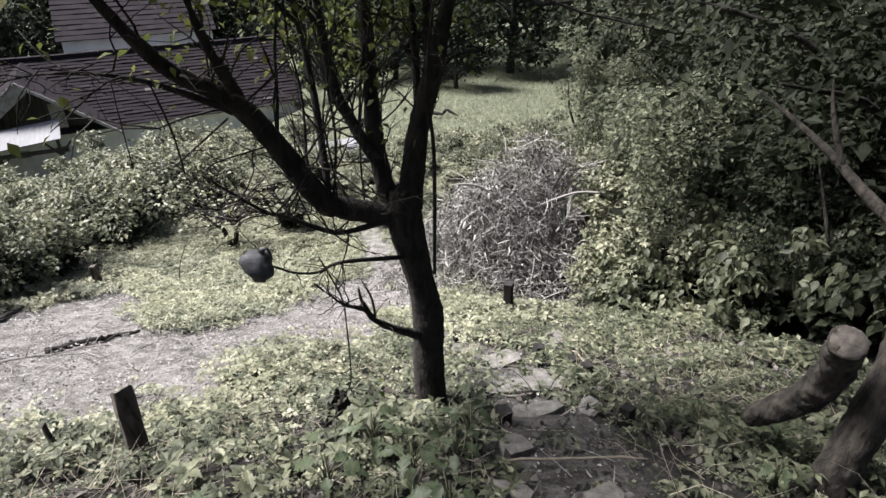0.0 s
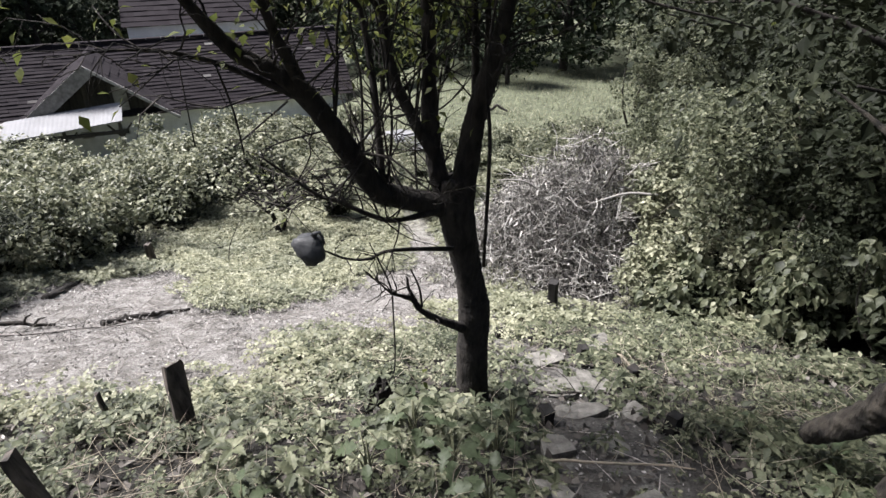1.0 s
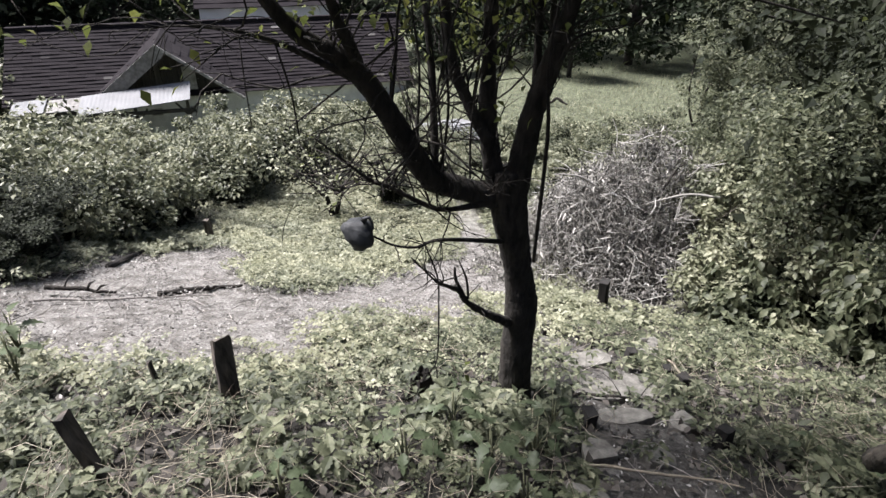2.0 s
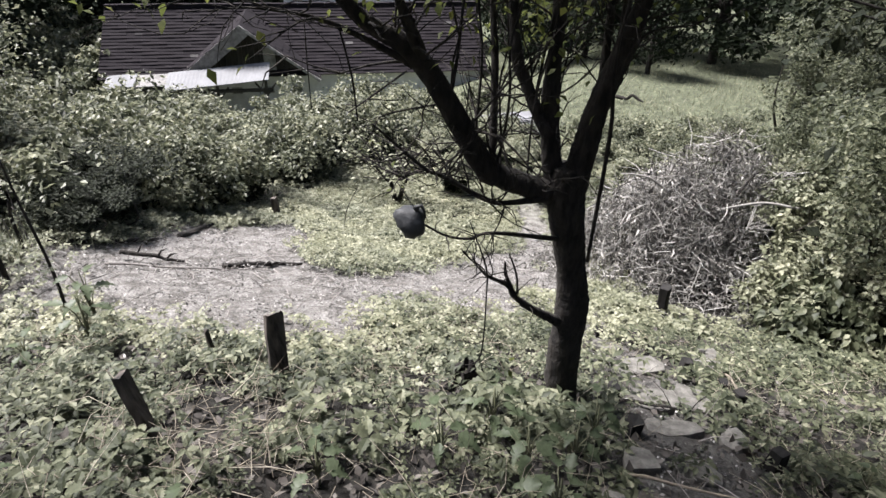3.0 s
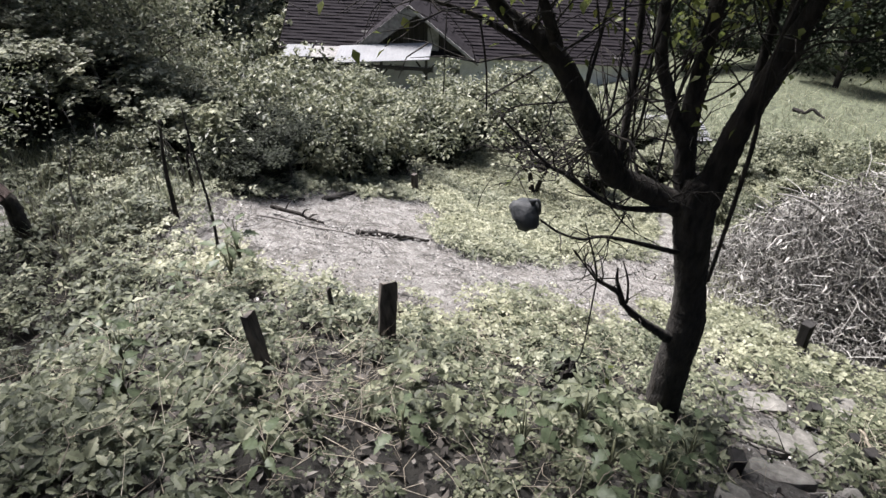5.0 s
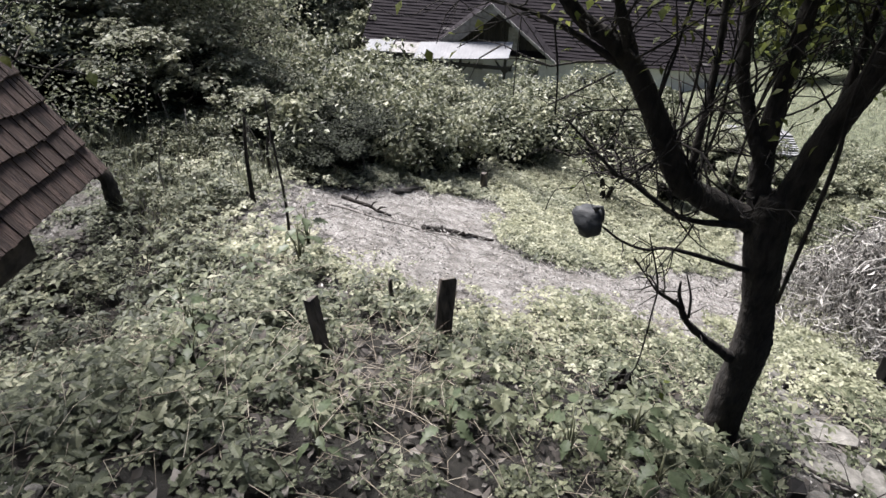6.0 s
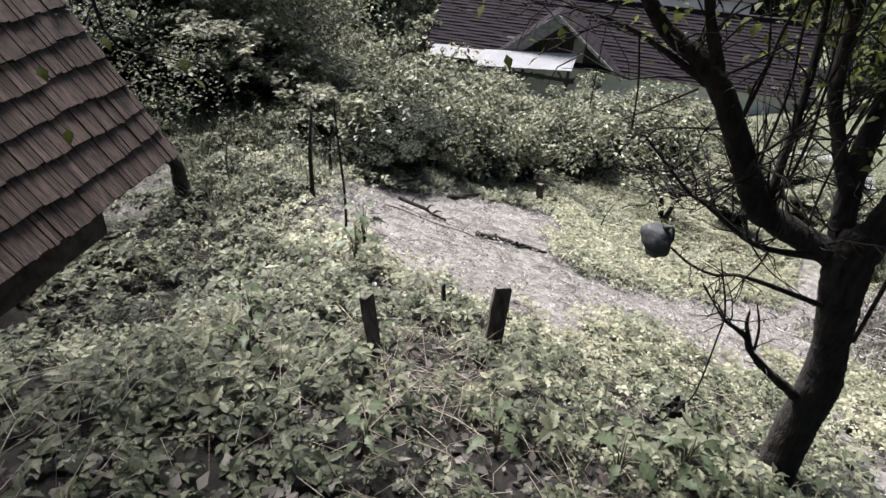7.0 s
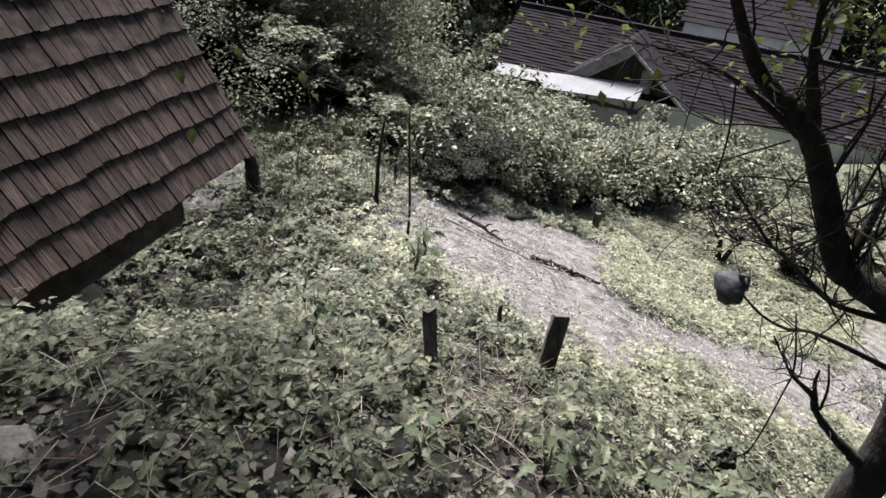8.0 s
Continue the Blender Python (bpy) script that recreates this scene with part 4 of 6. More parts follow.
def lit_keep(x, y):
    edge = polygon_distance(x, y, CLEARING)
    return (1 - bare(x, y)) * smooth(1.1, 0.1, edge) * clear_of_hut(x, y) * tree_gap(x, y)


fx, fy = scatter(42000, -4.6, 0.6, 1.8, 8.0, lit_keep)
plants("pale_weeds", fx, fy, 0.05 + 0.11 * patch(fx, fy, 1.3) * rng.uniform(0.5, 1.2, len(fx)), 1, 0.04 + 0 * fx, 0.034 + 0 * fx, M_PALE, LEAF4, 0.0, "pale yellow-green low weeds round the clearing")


def back_keep(x, y):
    return (1 - bare(x, y)) * (0.35 + 0.65 * patch(x, y, 0.8)) * smooth(0, 0.4, np.hypot(x - 1.3, y - 6.7) - 1.2)


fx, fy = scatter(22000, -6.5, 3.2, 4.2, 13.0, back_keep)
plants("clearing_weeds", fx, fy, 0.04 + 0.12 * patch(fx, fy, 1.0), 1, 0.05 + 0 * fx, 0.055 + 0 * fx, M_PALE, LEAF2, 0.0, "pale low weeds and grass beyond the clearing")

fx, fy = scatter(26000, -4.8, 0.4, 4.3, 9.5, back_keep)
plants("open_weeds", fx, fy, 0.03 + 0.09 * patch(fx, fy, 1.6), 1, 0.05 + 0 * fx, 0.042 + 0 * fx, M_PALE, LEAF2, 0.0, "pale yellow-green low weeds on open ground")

fx, fy = scatter(60000, -7, 8, 9.0, 30.0, lambda x, y: smooth(32, 10, y) * (0.4 + 0.6 * patch(x, y, 0.6)))
m_ = len(fx)
solo("meadow_grass", leaf_mesh("meadow_grass", np.stack([fx, fy, land(fx, fy)], -1), rng.uniform(0, 6.28, m_), rng.normal(size=m_) * 0.3 + 0.9, rng.normal(size=m_) * 0.4, rng.uniform(0.08, 0.24, m_), M_PALE, BLADE), "pale green meadow grass", "grass", kind="stuff")

fx, fy = scatter(4600, -6.2, -3.7, 1.5, 3.3, lambda x, y: (1 - bare(x, y)) * (0.35 + 0.65 * patch(x, y, 1.9)) * clear_of_hut(x, y))
m_ = len(fx)
solo("tall_grass", leaf_mesh("tall_grass", np.stack([fx, fy, land(fx, fy)], -1), rng.uniform(0, 6.28, m_), rng.normal(size=m_) * 0.25 + 1.1, rng.normal(size=m_) * 0.4, rng.uniform(0.1, 0.27, m_), M_PALE, THIN_BLADE), "tall pale grass behind the hut", "grass", kind="stuff")

# leaf litter and chips on the bare earth
fx, fy = scatter(80000, -5.3, 1.2, 0.3, 8.0, lambda x, y: bare(x, y) * (0.2 + 0.8 * patch(x, y, 2.2)))
m_ = len(fx)
solo("leaf_litter", leaf_mesh("leaf_litter", np.stack([fx, fy, land(fx, fy) + rng.uniform(0.0, 0.03, m_)], -1), rng.uniform(0, 6.28, m_), rng.normal(size=m_) * 0.3, rng.normal(size=m_) * 0.6, rng.uniform(0.008, 0.026, m_), M_DRY),
     "dry grey-brown leaf litter on trodden earth", "leaf litter", kind="stuff")
fx, fy = scatter(5000, -4.3, 1.2, 0.3, 8.0, lambda x, y: bare(x, y))
m_ = len(fx)
solo("twig_litter", stick_mesh("twig_litter", np.stack([fx, fy, land(fx, fy) + 0.012], -1), np.stack([rng.normal(size=m_), rng.normal(size=m_), rng.normal(size=m_) * 0.12], -1), rng.uniform(0.04, 0.22, m_), rng.uniform(0.0015, 0.004, m_), M_STICK),
     "thin dry twigs strewn over the clearing", "twigs", kind="stuff")
# fallen leaves under the weeds
fx, fy = scatter(30000, -5.0, 2.4, -0.8, 4.2, lambda x, y: (1 - bare(x, y)) * clear_of_hut(x, y) * (0.55 + 0.45 * smooth(0.8, 0.3, np.hypot(x + 1.2, y - 1.25))))
m_ = len(fx)
solo("fallen_leaves", leaf_mesh("fallen_leaves", np.stack([fx, fy, land(fx, fy) + rng.uniform(0.0, 0.03, m_)], -1), rng.uniform(0, 6.28, m_), rng.normal(size=m_) * 0.35, rng.normal(size=m_) * 0.6, rng.uniform(0.025, 0.065, m_), M_DEAD),
     "brown fallen leaves on dark soil between weeds", "leaf litter", kind="stuff")
# dry stalks in the weeds
fx, fy = scatter(16000, -3.6, 2.2, -0.4, 4.0, lambda x, y: np.maximum(near_keep(x, y) * 0.35, 0.6 * smooth(0.7, 0.25, np.hypot(x + 1.2, y - 1.25))))
m_ = len(fx)
solo("dry_stalks", stick_mesh("dry_stalks", np.stack([fx, fy, land(fx, fy) + rng.uniform(0.04, 0.12, m_)], -1), np.stack([rng.normal(size=m_), rng.normal(size=m_), rng.uniform(-0.1, 0.5, m_)], -1), rng.uniform(0.06, 0.26, m_), rng.uniform(0.001, 0.0022, m_), M_STRAW, 3, 0.2),
     "pale dry stalks and straw among the weeds", "straw", kind="stuff")


# single broad-leaved plants that can be told apart
def broad_plant(x, y, tall, leaves, size, label):
    ob = thing("broad_leaved_plant", on_land(x, y), label, "plant", "broad-leaved plants")
    lines = []
    for k in range(leaves):
        a = 2.4 * k + rnd.uniform(-0.3, 0.3)
        out, zz = size * rnd.uniform(0.3, 0.8), tall * (0.45 + 0.55 * (k + 1) / leaves)
        tip = np.array((math.cos(a) * out, math.sin(a) * out, zz))
        lines.append((np.array([(0, 0, zz * 0.35), tip * (0.4, 0.4, 0.8), tip]), np.array([0.004, 0.003, 0.002])))
        me = leaf_mesh("leaf", tip[None], np.array([a]), np.array([rnd.uniform(-0.5, 0.15)]), np.array([rnd.uniform(-0.4, 0.4)]), np.array([size * rnd.uniform(0.75, 1.2)]), M_BIG, TOOTHED)
        me.polygons.foreach_set("use_smooth", np.ones(len(me.polygons), bool))
        part("leaf", me, M_BIG, ob)
    lines.append((np.array([(0, 0, -0.03), (0.01, 0, tall * 0.5), (0, 0, tall)]), np.array([0.006, 0.005, 0.003])))
    part("stem", tubes_mesh("stem", lines, M_STEM, 5), M_STEM, ob)


for x, y, tall, k, size in ((-0.12, 1.62, 0.24, 9, 0.1), (0.05, 1.75, 0.22, 8, 0.09), (-0.3, 1.85, 0.28, 9, 0.09), (0.02, 1.4, 0.2, 8, 0.09), (-0.42, 1.5, 0.26, 7, 0.1), (0.12, 2.0, 0.24, 7, 0.1),
                            (-0.75, 1.2, 0.2, 7, 0.08), (-1.62, 0.75, 0.2, 8, 0.075), (-1.9, 0.9, 0.22, 8, 0.08), (-0.9, 0.75, 0.18, 7, 0.07),
                            (1.25, 1.55, 0.2, 8, 0.07), (1.45, 1.9, 0.22, 8, 0.07), (1.2, 2.1, 0.18, 7, 0.065), (-2.2, 1.0, 0.25, 7, 0.08), (-2.4, 1.5, 0.22, 7, 0.08),
                            (-2.55, 2.0, 0.4, 8, 0.1), (-2.3, 1.75, 0.35, 7, 0.09)):
    broad_plant(x, y, tall, k, size, "green broad-leaved weed standing on the slope")


# ---- shrubs ----
def shrub_parts(ob, rx, ry, rz, leaves, size, mat, stems=12, clumps=32, seed=1, low=0.05):
    """A shrub of many clumps of leaves on thin stems, with an uneven outline."""
    r = np.random.default_rng(seed)
    ctr = []
    while len(ctr) < clumps:
        q = r.uniform(-1, 1, 3)
        if np.linalg.norm(q) < 1 and q[2] > -0.9:
            q = q / max(np.linalg.norm(q), 1e-6) * r.uniform(0.35, 1.0)
            ctr.append(((q[0]) * rx, q[1] * ry, (q[2] * 0.36 + 0.66 + low) * rz))
    ctr = np.array(ctr)
    rad = r.uniform(0.14, 0.34, clumps) * min(rx, rz)
    which = r.integers(0, clumps, leaves)
    d = r.normal(size=(leaves, 3))
    d /= np.linalg.norm(d, axis=1)[:, None]
    pos = ctr[which] + d * rad[which][:, None] * (r.uniform(0.25, 1.15, leaves) ** 0.45)[:, None] * np.array((1, 1, 0.8))
    pos[:, 2] = np.maximum(pos[:, 2], 0.02)
    az = np.arctan2(d[:, 1], d[:, 0]) + r.normal(size=leaves) * 0.8
    me = leaf_mesh("leaves", pos, az, r.normal(size=leaves) * 0.5 - (0.95 if size > 0.09 else 0.3), r.normal(size=leaves) * 0.4, size * r.uniform(0.4, 1.35, leaves), mat, LEAF10 if size > 0.09 and leaves < 1600 else LEAF2)
    tagged(part("leaves", me, mat, ob), kind="stuff")
    # filler leaves: the shade inside the bush is put into their colour
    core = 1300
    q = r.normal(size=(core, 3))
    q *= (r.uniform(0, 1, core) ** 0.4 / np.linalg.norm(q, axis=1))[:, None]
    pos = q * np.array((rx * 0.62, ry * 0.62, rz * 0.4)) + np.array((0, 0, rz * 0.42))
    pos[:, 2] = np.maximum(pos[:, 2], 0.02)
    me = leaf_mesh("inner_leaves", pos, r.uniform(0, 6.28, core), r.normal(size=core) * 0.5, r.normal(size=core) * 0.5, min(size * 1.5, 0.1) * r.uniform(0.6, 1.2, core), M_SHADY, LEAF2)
    tagged(part("inner_leaves", me, M_SHADY, ob, "inner leaves coloured dark for shade inside the bush"), kind="stuff")
    lines = []
    for k in range(stems):
        c2 = ctr[r.integers(0, clumps)]
        b0 = np.array((c2[0] * 0.25, c2[1] * 0.25, -0.05))
        mid_p = (b0 + c2) / 2 + r.normal(size=3) * 0.1 * rz
        lines.append(rounded([b0, mid_p, c2], [0.012 * rz, 0.008 * rz, 0.003], 4))
    tagged(part("stemwork", tubes_mesh("stemwork", lines, M_BARK_GREY, 5), M_BARK_GREY, ob), kind="stuff")


def shrub(name, x, y, rx, ry, rz, leaves, size, mat, label, group="", seed=1, sink=0.0, turn=0.0):
    ob = thing(name, on_land(x, y, -sink), label, "shrub", group, turn=(0, 0, turn))
    shrub_parts(ob, rx, ry, rz, leaves, size, mat, seed=seed)
    return ob


# bramble hedge between the clearing and the house: kinds built once, then set out
hedge_a = shrub("bramble_bush", -5.3, 8.7, 1.3, 1.1, 1.0, 5400, 0.078, M_HEDGE, "pale-leaved tangled bramble bush behind the clearing", "bramble hedge", 21)
hedge_b = shrub("bramble_bush", -5.4, 6.9, 1.15, 1.05, 0.92, 5400, 0.074, M_HEDGE, "grey-green tangled bramble bush behind the clearing", "bramble hedge", 22)
hedge_c = shrub("bramble_bush", -5.2, 5.2, 1.0, 0.95, 0.9, 5400, 0.07, M_HEDGE, "dense green bramble bush beside the clearing", "bramble hedge", 23)
spots = ((-4.9, 10.6, 1.15, 0), (-6.1, 9.6, 1.1, 1), (-7.2, 8.1, 1.05, 2), (-6.7, 6.3, 1.15, 0), (-6.4, 4.6, 1.1, 1), (-5.0, 3.8, 0.9, 2), (-4.95, 5.3, 0.75, 1), (-5.2, 6.0, 0.8, 0), (-7.9, 5.6, 0.95, 1), (-8.6, 7.4, 0.95, 0), (-8.2, 9.6, 0.95, 2), (-6.6, 11.6, 1.2, 1),
         (-4.2, 12.4, 1.0, 2), (-9.8, 9.0, 0.9, 1), (-9.6, 11.2, 0.85, 0), (-7.8, 12.6, 0.85, 2))
low_spots = ((-3.4, 11.6, 0.85, 0), (-2.3, 12.4, 0.7, 1), (-5.6, 13.2, 1.15, 0), (-1.4, 11.4, 0.6, 2), (-0.6, 12.9, 0.75, 0), (0.5, 11.9, 0.7, 1), (0.3, 13.6, 0.8, 2), (1.5, 13.2, 0.9, 0), (-1.9, 10.3, 0.45, 1), (2.6, 14.4, 0.9, 1), (1.5, 12.0, 0.7, 2))
for k, (x, y, sc, which) in enumerate(spots + low_spots):
    src = (hedge_a, hedge_b, hedge_c)[which]
    copy_thing(src, Matrix.LocRotScale(on_land(x, y), Euler((0, 0, k * 1.7)), Vector((sc, sc, sc * rnd.uniform(0.9, 1.1)))))

# dark shrubbery along the right of the path
right_a = shrub("leafy_shrub", 2.7, 5.5, 1.15, 1.1, 2.2, 12500, 0.054, M_SHRUB, "tall dark green leafy shrub beside the path", "shrubs beside the path", 31)
right_b = shrub("leafy_shrub", 3.3, 7.3, 1.3, 1.2, 2.7, 12500, 0.06, M_SHRUB, "tall dense green shrub with hanging leaves", "shrubs beside the path", 32)
for k, (x, y, sc, which) in enumerate(((2.5, 7.0, 0.8, 1), (3.3, 9.3, 1.0, 0), (3.4, 11.6, 1.05, 1), (3.9, 13.6, 1.2, 1))):
    copy_thing((right_a, right_b)[which], Matrix.LocRotScale(on_land(x, y), Euler((0, 0, k * 2.3 + 0.5)), Vector((sc, sc, sc * rnd.uniform(0.9, 1.15)))))
# these shrubs carry the deep shade on the right in their leaf colour
shade_a = shrub("shade_toned_shrub", 3.7, 4.3, 1.1, 1.05, 2.3, 7500, 0.066, M_SHADY, "tall shrub with leaves coloured dark for deep shade", "evergreen shrubs", 35)
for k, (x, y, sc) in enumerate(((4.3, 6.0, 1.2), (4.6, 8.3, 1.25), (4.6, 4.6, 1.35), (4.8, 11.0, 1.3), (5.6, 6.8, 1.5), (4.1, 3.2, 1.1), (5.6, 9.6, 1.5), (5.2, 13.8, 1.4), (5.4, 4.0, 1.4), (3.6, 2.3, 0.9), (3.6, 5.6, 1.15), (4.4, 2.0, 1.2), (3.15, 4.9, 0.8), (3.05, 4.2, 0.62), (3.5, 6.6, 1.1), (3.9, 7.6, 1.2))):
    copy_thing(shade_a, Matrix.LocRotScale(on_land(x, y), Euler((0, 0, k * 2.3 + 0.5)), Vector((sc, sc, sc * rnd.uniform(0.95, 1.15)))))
# near-black bushes put where the hedge hollow lies in shade
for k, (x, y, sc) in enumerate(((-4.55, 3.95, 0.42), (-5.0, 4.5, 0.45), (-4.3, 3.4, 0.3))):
    tagged(copy_thing(shade_a, Matrix.LocRotScale(on_land(x, y), Euler((0, 0, k * 1.3)), Vector((sc * 1.3, sc * 1.3, sc * 0.7)))), "bush with leaves coloured dark for the shaded hedge hollow", "shrub", "hedge bushes")
for k, (x, y, rx, rz, lf) in enumerate(((2.5, 4.15, 0.5, 0.7, 1000), (2.95, 3.6, 0.5, 0.95, 900), (1.95, 4.95, 0.45, 0.5, 1000), (2.8, 4.7, 0.55, 1.05, 1000), (3.2, 3.1, 0.4, 0.8, 700))):
    shrub("broad_leaved_shrub", x, y, rx, rx, rz, int(lf * 1.35), 0.091, M_SHRUB, "low shrub with large pale drooping leaves", "broad-leaved shrubs", 41 + k)
for k, (x, y, sc) in enumerate(((0.1, 8.7, 0.55), (0.9, 8.3, 0.8), (-0.5, 9.6, 0.45), (1.6, 8.4, 0.95), (2.4, 9.6, 0.95), (1.9, 7.5, 0.75), (2.1, 6.9, 0.7), (-0.1, 7.6, 0.4), (0.6, 9.4, 0.55), (1.6, 10.8, 0.7), (2.6, 12.2, 0.8), (2.3, 6.2, 0.7))):
    copy_thing(hedge_b, Matrix.LocRotScale(on_land(x, y), Euler((0, 0, 1.4 * k)), Vector((sc, sc, sc * 1.25))))
for k, (x, y, rz) in enumerate(((2.35, 5.75, 1.25), (2.05, 6.1, 1.35), (1.75, 5.35, 0.6), (2.6, 6.3, 1.8), (1.75, 6.7, 1.6), (2.2, 7.2, 1.95), (2.45, 5.2, 0.9), (1.95, 7.9, 1.7))):
    pale = shrub("pale_bush", x, y, 0.5, 0.5, rz, 3600, 0.058, M_PALE, "pale green nettle-like bush beside the brush pile", "pale bushes", 91 + k)
for k, (x, y, sc) in enumerate(((-2.6, 9.3, 0.45), (-1.9, 10.1, 0.5), (-3.2, 10.2, 0.5), (-1.1, 9.6, 0.42), (-0.6, 10.6, 0.5), (-2.4, 11.2, 0.55), (0.3, 10.4, 0.5), (1.0, 9.9, 0.6), (1.2, 7.9, 0.7), (0.2, 8.0, 0.5), (-5.6, 2.6, 0.6), (-5.9, 3.3, 0.7), (-5.3, 3.5, 0.5), (-6.3, 2.5, 0.75), (-6.5, 2.0, 0.6), (-6.9, 2.6, 0.8), (-7.6, 2.2, 0.9), (-4.95, 3.25, 0.42), (-5.2, 3.9, 0.5))):
    copy_thing(pale, Matrix.LocRotScale(on_land(x, y), Euler((0, 0, 1.9 * k)), Vector((sc * 1.7, sc * 1.7, sc))))
shrub("leafy_bush", 1.95, 5.7, 0.4, 0.4, 0.95, 2600, 0.05, M_HEDGE, "small pale green leafy bush beside the brush pile", "", 47)

# ---- brush pile ----
pile = thing("brush_pile", on_land(1.0, 6.75), "heap of dead grey branches and wilted leaves", "brush pile")


def heap(n, sx, sy):
    """Places in a ragged, slumped heap."""
    u = rng.normal(size=(n, 2)) * np.array((sx * 0.8, sy)) - np.array((0.12, 0.0))
    top = (1.85 + 0.3 * u[:, 0] * 0.5 + 0.6 * waves(u[:, 0] * 1.3 + 2, u[:, 1] * 1.6)) * np.exp(-(np.abs(u[:, 0] + 0.12) ** 3 / 1.5 + u[:, 1] ** 2 / 0.9))
    base = land(1.0 + u[:, 0], 6.75 + u[:, 1]) - land1(1.0, 6.75)
    return np.stack([u[:, 0], u[:, 1], base + np.maximum(top, 0.1) * rng.uniform(0.05, 1.0, n) ** 0.6], -1)


n_ = 6500
pos = heap(n_, 0.8, 0.6)
way = np.stack([rng.normal(size=n_), rng.normal(size=n_) * 0.8, rng.normal(size=n_) * 0.55 - 0.2], -1)
tagged(part("brushwood", stick_mesh("branches", pos, way, rng.uniform(0.08, 0.36, n_), rng.uniform(0.0015, 0.0055, n_), M_BRUSH, 4, 0.12), M_BRUSH, pile), kind="stuff")
n_ = 15000
pos = heap(n_, 0.84, 0.62)
tagged(part("wilted_leaves", leaf_mesh("wilted_leaves", pos, rng.uniform(0, 6.28, n_), rng.normal(size=n_) * 0.6 - 0.9, rng.normal(size=n_) * 0.9, rng.uniform(0.035, 0.11, n_), M_BRUSH, WILTED), M_BRUSH, pile, "wilted grey leaves"), kind="stuff")
# sheaves of cut stalks fanning out of the heap
for k in range(15):
    c0 = heap(1, 0.6, 0.35)[0] + np.array((0, -0.2, 0.15))
    m_ = 26
    aim = np.array((rnd.uniform(-1, 1), rnd.uniform(-0.9, 0.1), rnd.uniform(-0.2, 0.7)))
    way = aim / np.linalg.norm(aim) + rng.normal(size=(m_, 3)) * 0.45
    tagged(part("sheaf", stick_mesh("sheaf", c0 + rng.normal(size=(m_, 3)) * 0.025, way, rng.uniform(0.1, 0.3, m_), rng.uniform(0.002, 0.006, m_), M_BRUSH, 4, 0.1), M_BRUSH, pile), kind="stuff")
for k in range(16):
    a = rnd.uniform(0, 6.28)
    p0 = np.array((rnd.uniform(-0.8, 0.8), -0.45 + rnd.uniform(-0.2, 0.2), rnd.uniform(0.4, 1.5)))
    way2 = np.array((math.cos(a), 0.3 * math.sin(a), rnd.uniform(-0.35, 0.35)))
    ln2 = rnd.uniform(0.35, 1.0)
    mat = M_BARK if k % 4 == 0 else M_BRUSH
    part("branch", tubes_mesh("branch", [rounded([p0, p0 + way2 * ln2 * 0.4 + (0, 0, 0.08), p0 + way2 * ln2 * 0.75 + (0, 0, 0.05), p0 + way2 * ln2], [0.015, 0.013, 0.01, 0.004], 4)], mat, 7, 0.08), mat, pile)


# ---- trees ----
def tree_parts(ob, tall, spread, leaves, size, leaf_mat, bark, seed=1, trunk_r=0.12, limbs=12, crown_low=0.35, lean=(0, 0)):
    r = np.random.default_rng(seed)
    top = np.array((lean[0], lean[1], tall * 0.85))
    tp, tr = rounded([(0, 0, -0.2), (lean[0] * 0.2 + 0.03 * tall * r.normal() * 0.3, lean[1] * 0.2, tall * 0.3), (lean[0] * 0.6, lean[1] * 0.6, tall * 0.6), top], [trunk_r * 1.2, trunk_r * 0.9, trunk_r * 0.6, trunk_r * 0.15], 5)
    part("trunk", tubes_mesh("trunk", [(tp, tr)], bark, 10, 0.08), bark, ob)
    lines, ends = [], []
    for k in range(limbs):
        t = r.uniform(crown_low, 0.98)
        b0 = tp[int(t * (len(tp) - 1))]
        a = 2.4 * k + r.uniform(-0.5, 0.5)
        ln = spread * (1.15 - 0.75 * t) * r.uniform(0.7, 1.15)
        e = b0 + np.array((math.cos(a) * ln, math.sin(a) * ln, ln * r.uniform(0.15, 0.6)))
        mid_p = (b0 + e) / 2 + np.array((0, 0, 0.12 * ln))
        lines.append(rounded([b0, mid_p, e], [trunk_r * 0.35, trunk_r * 0.22, trunk_r * 0.06], 4))
        ends += [e, mid_p, (mid_p + e) / 2]
    tagged(part("branchwork", tubes_mesh("branchwork", lines, bark, 6, 0.08), bark, ob), kind="stuff")
    ends = np.array(ends)
    which = r.integers(0, len(ends), leaves)
    d = r.normal(size=(leaves, 3))
    pos = ends[which] + d * spread * np.array((0.16, 0.16, 0.11))
    me = leaf_mesh("crown", pos, r.uniform(0, 6.28, leaves), r.normal(size=leaves) * 0.5 - 0.3, r.normal(size=leaves) * 0.6, size * r.uniform(0.6, 1.3, leaves), leaf_mat, LEAF2)
    tagged(part("crown", me, leaf_mat, ob), kind="stuff")


def tree_at(name, x, y, label, group="", turn=0.0, **kw):
    ob = thing(name, on_land(x, y), label, "tree", group, turn=(0, 0, turn))
    tree_parts(ob, **kw)
    return ob


# leafy young trees behind the hut
young = tree_at("young_tree", -7.4, 2.0, "slim young tree with thin leafy crown behind the hut", "young trees", tall=3.4, spread=1.25, leaves=8500, size=0.055, leaf_mat=M_HEDGE, bark=M_BARK_GREY, seed=51, trunk_r=0.032, limbs=34, crown_low=0.18)
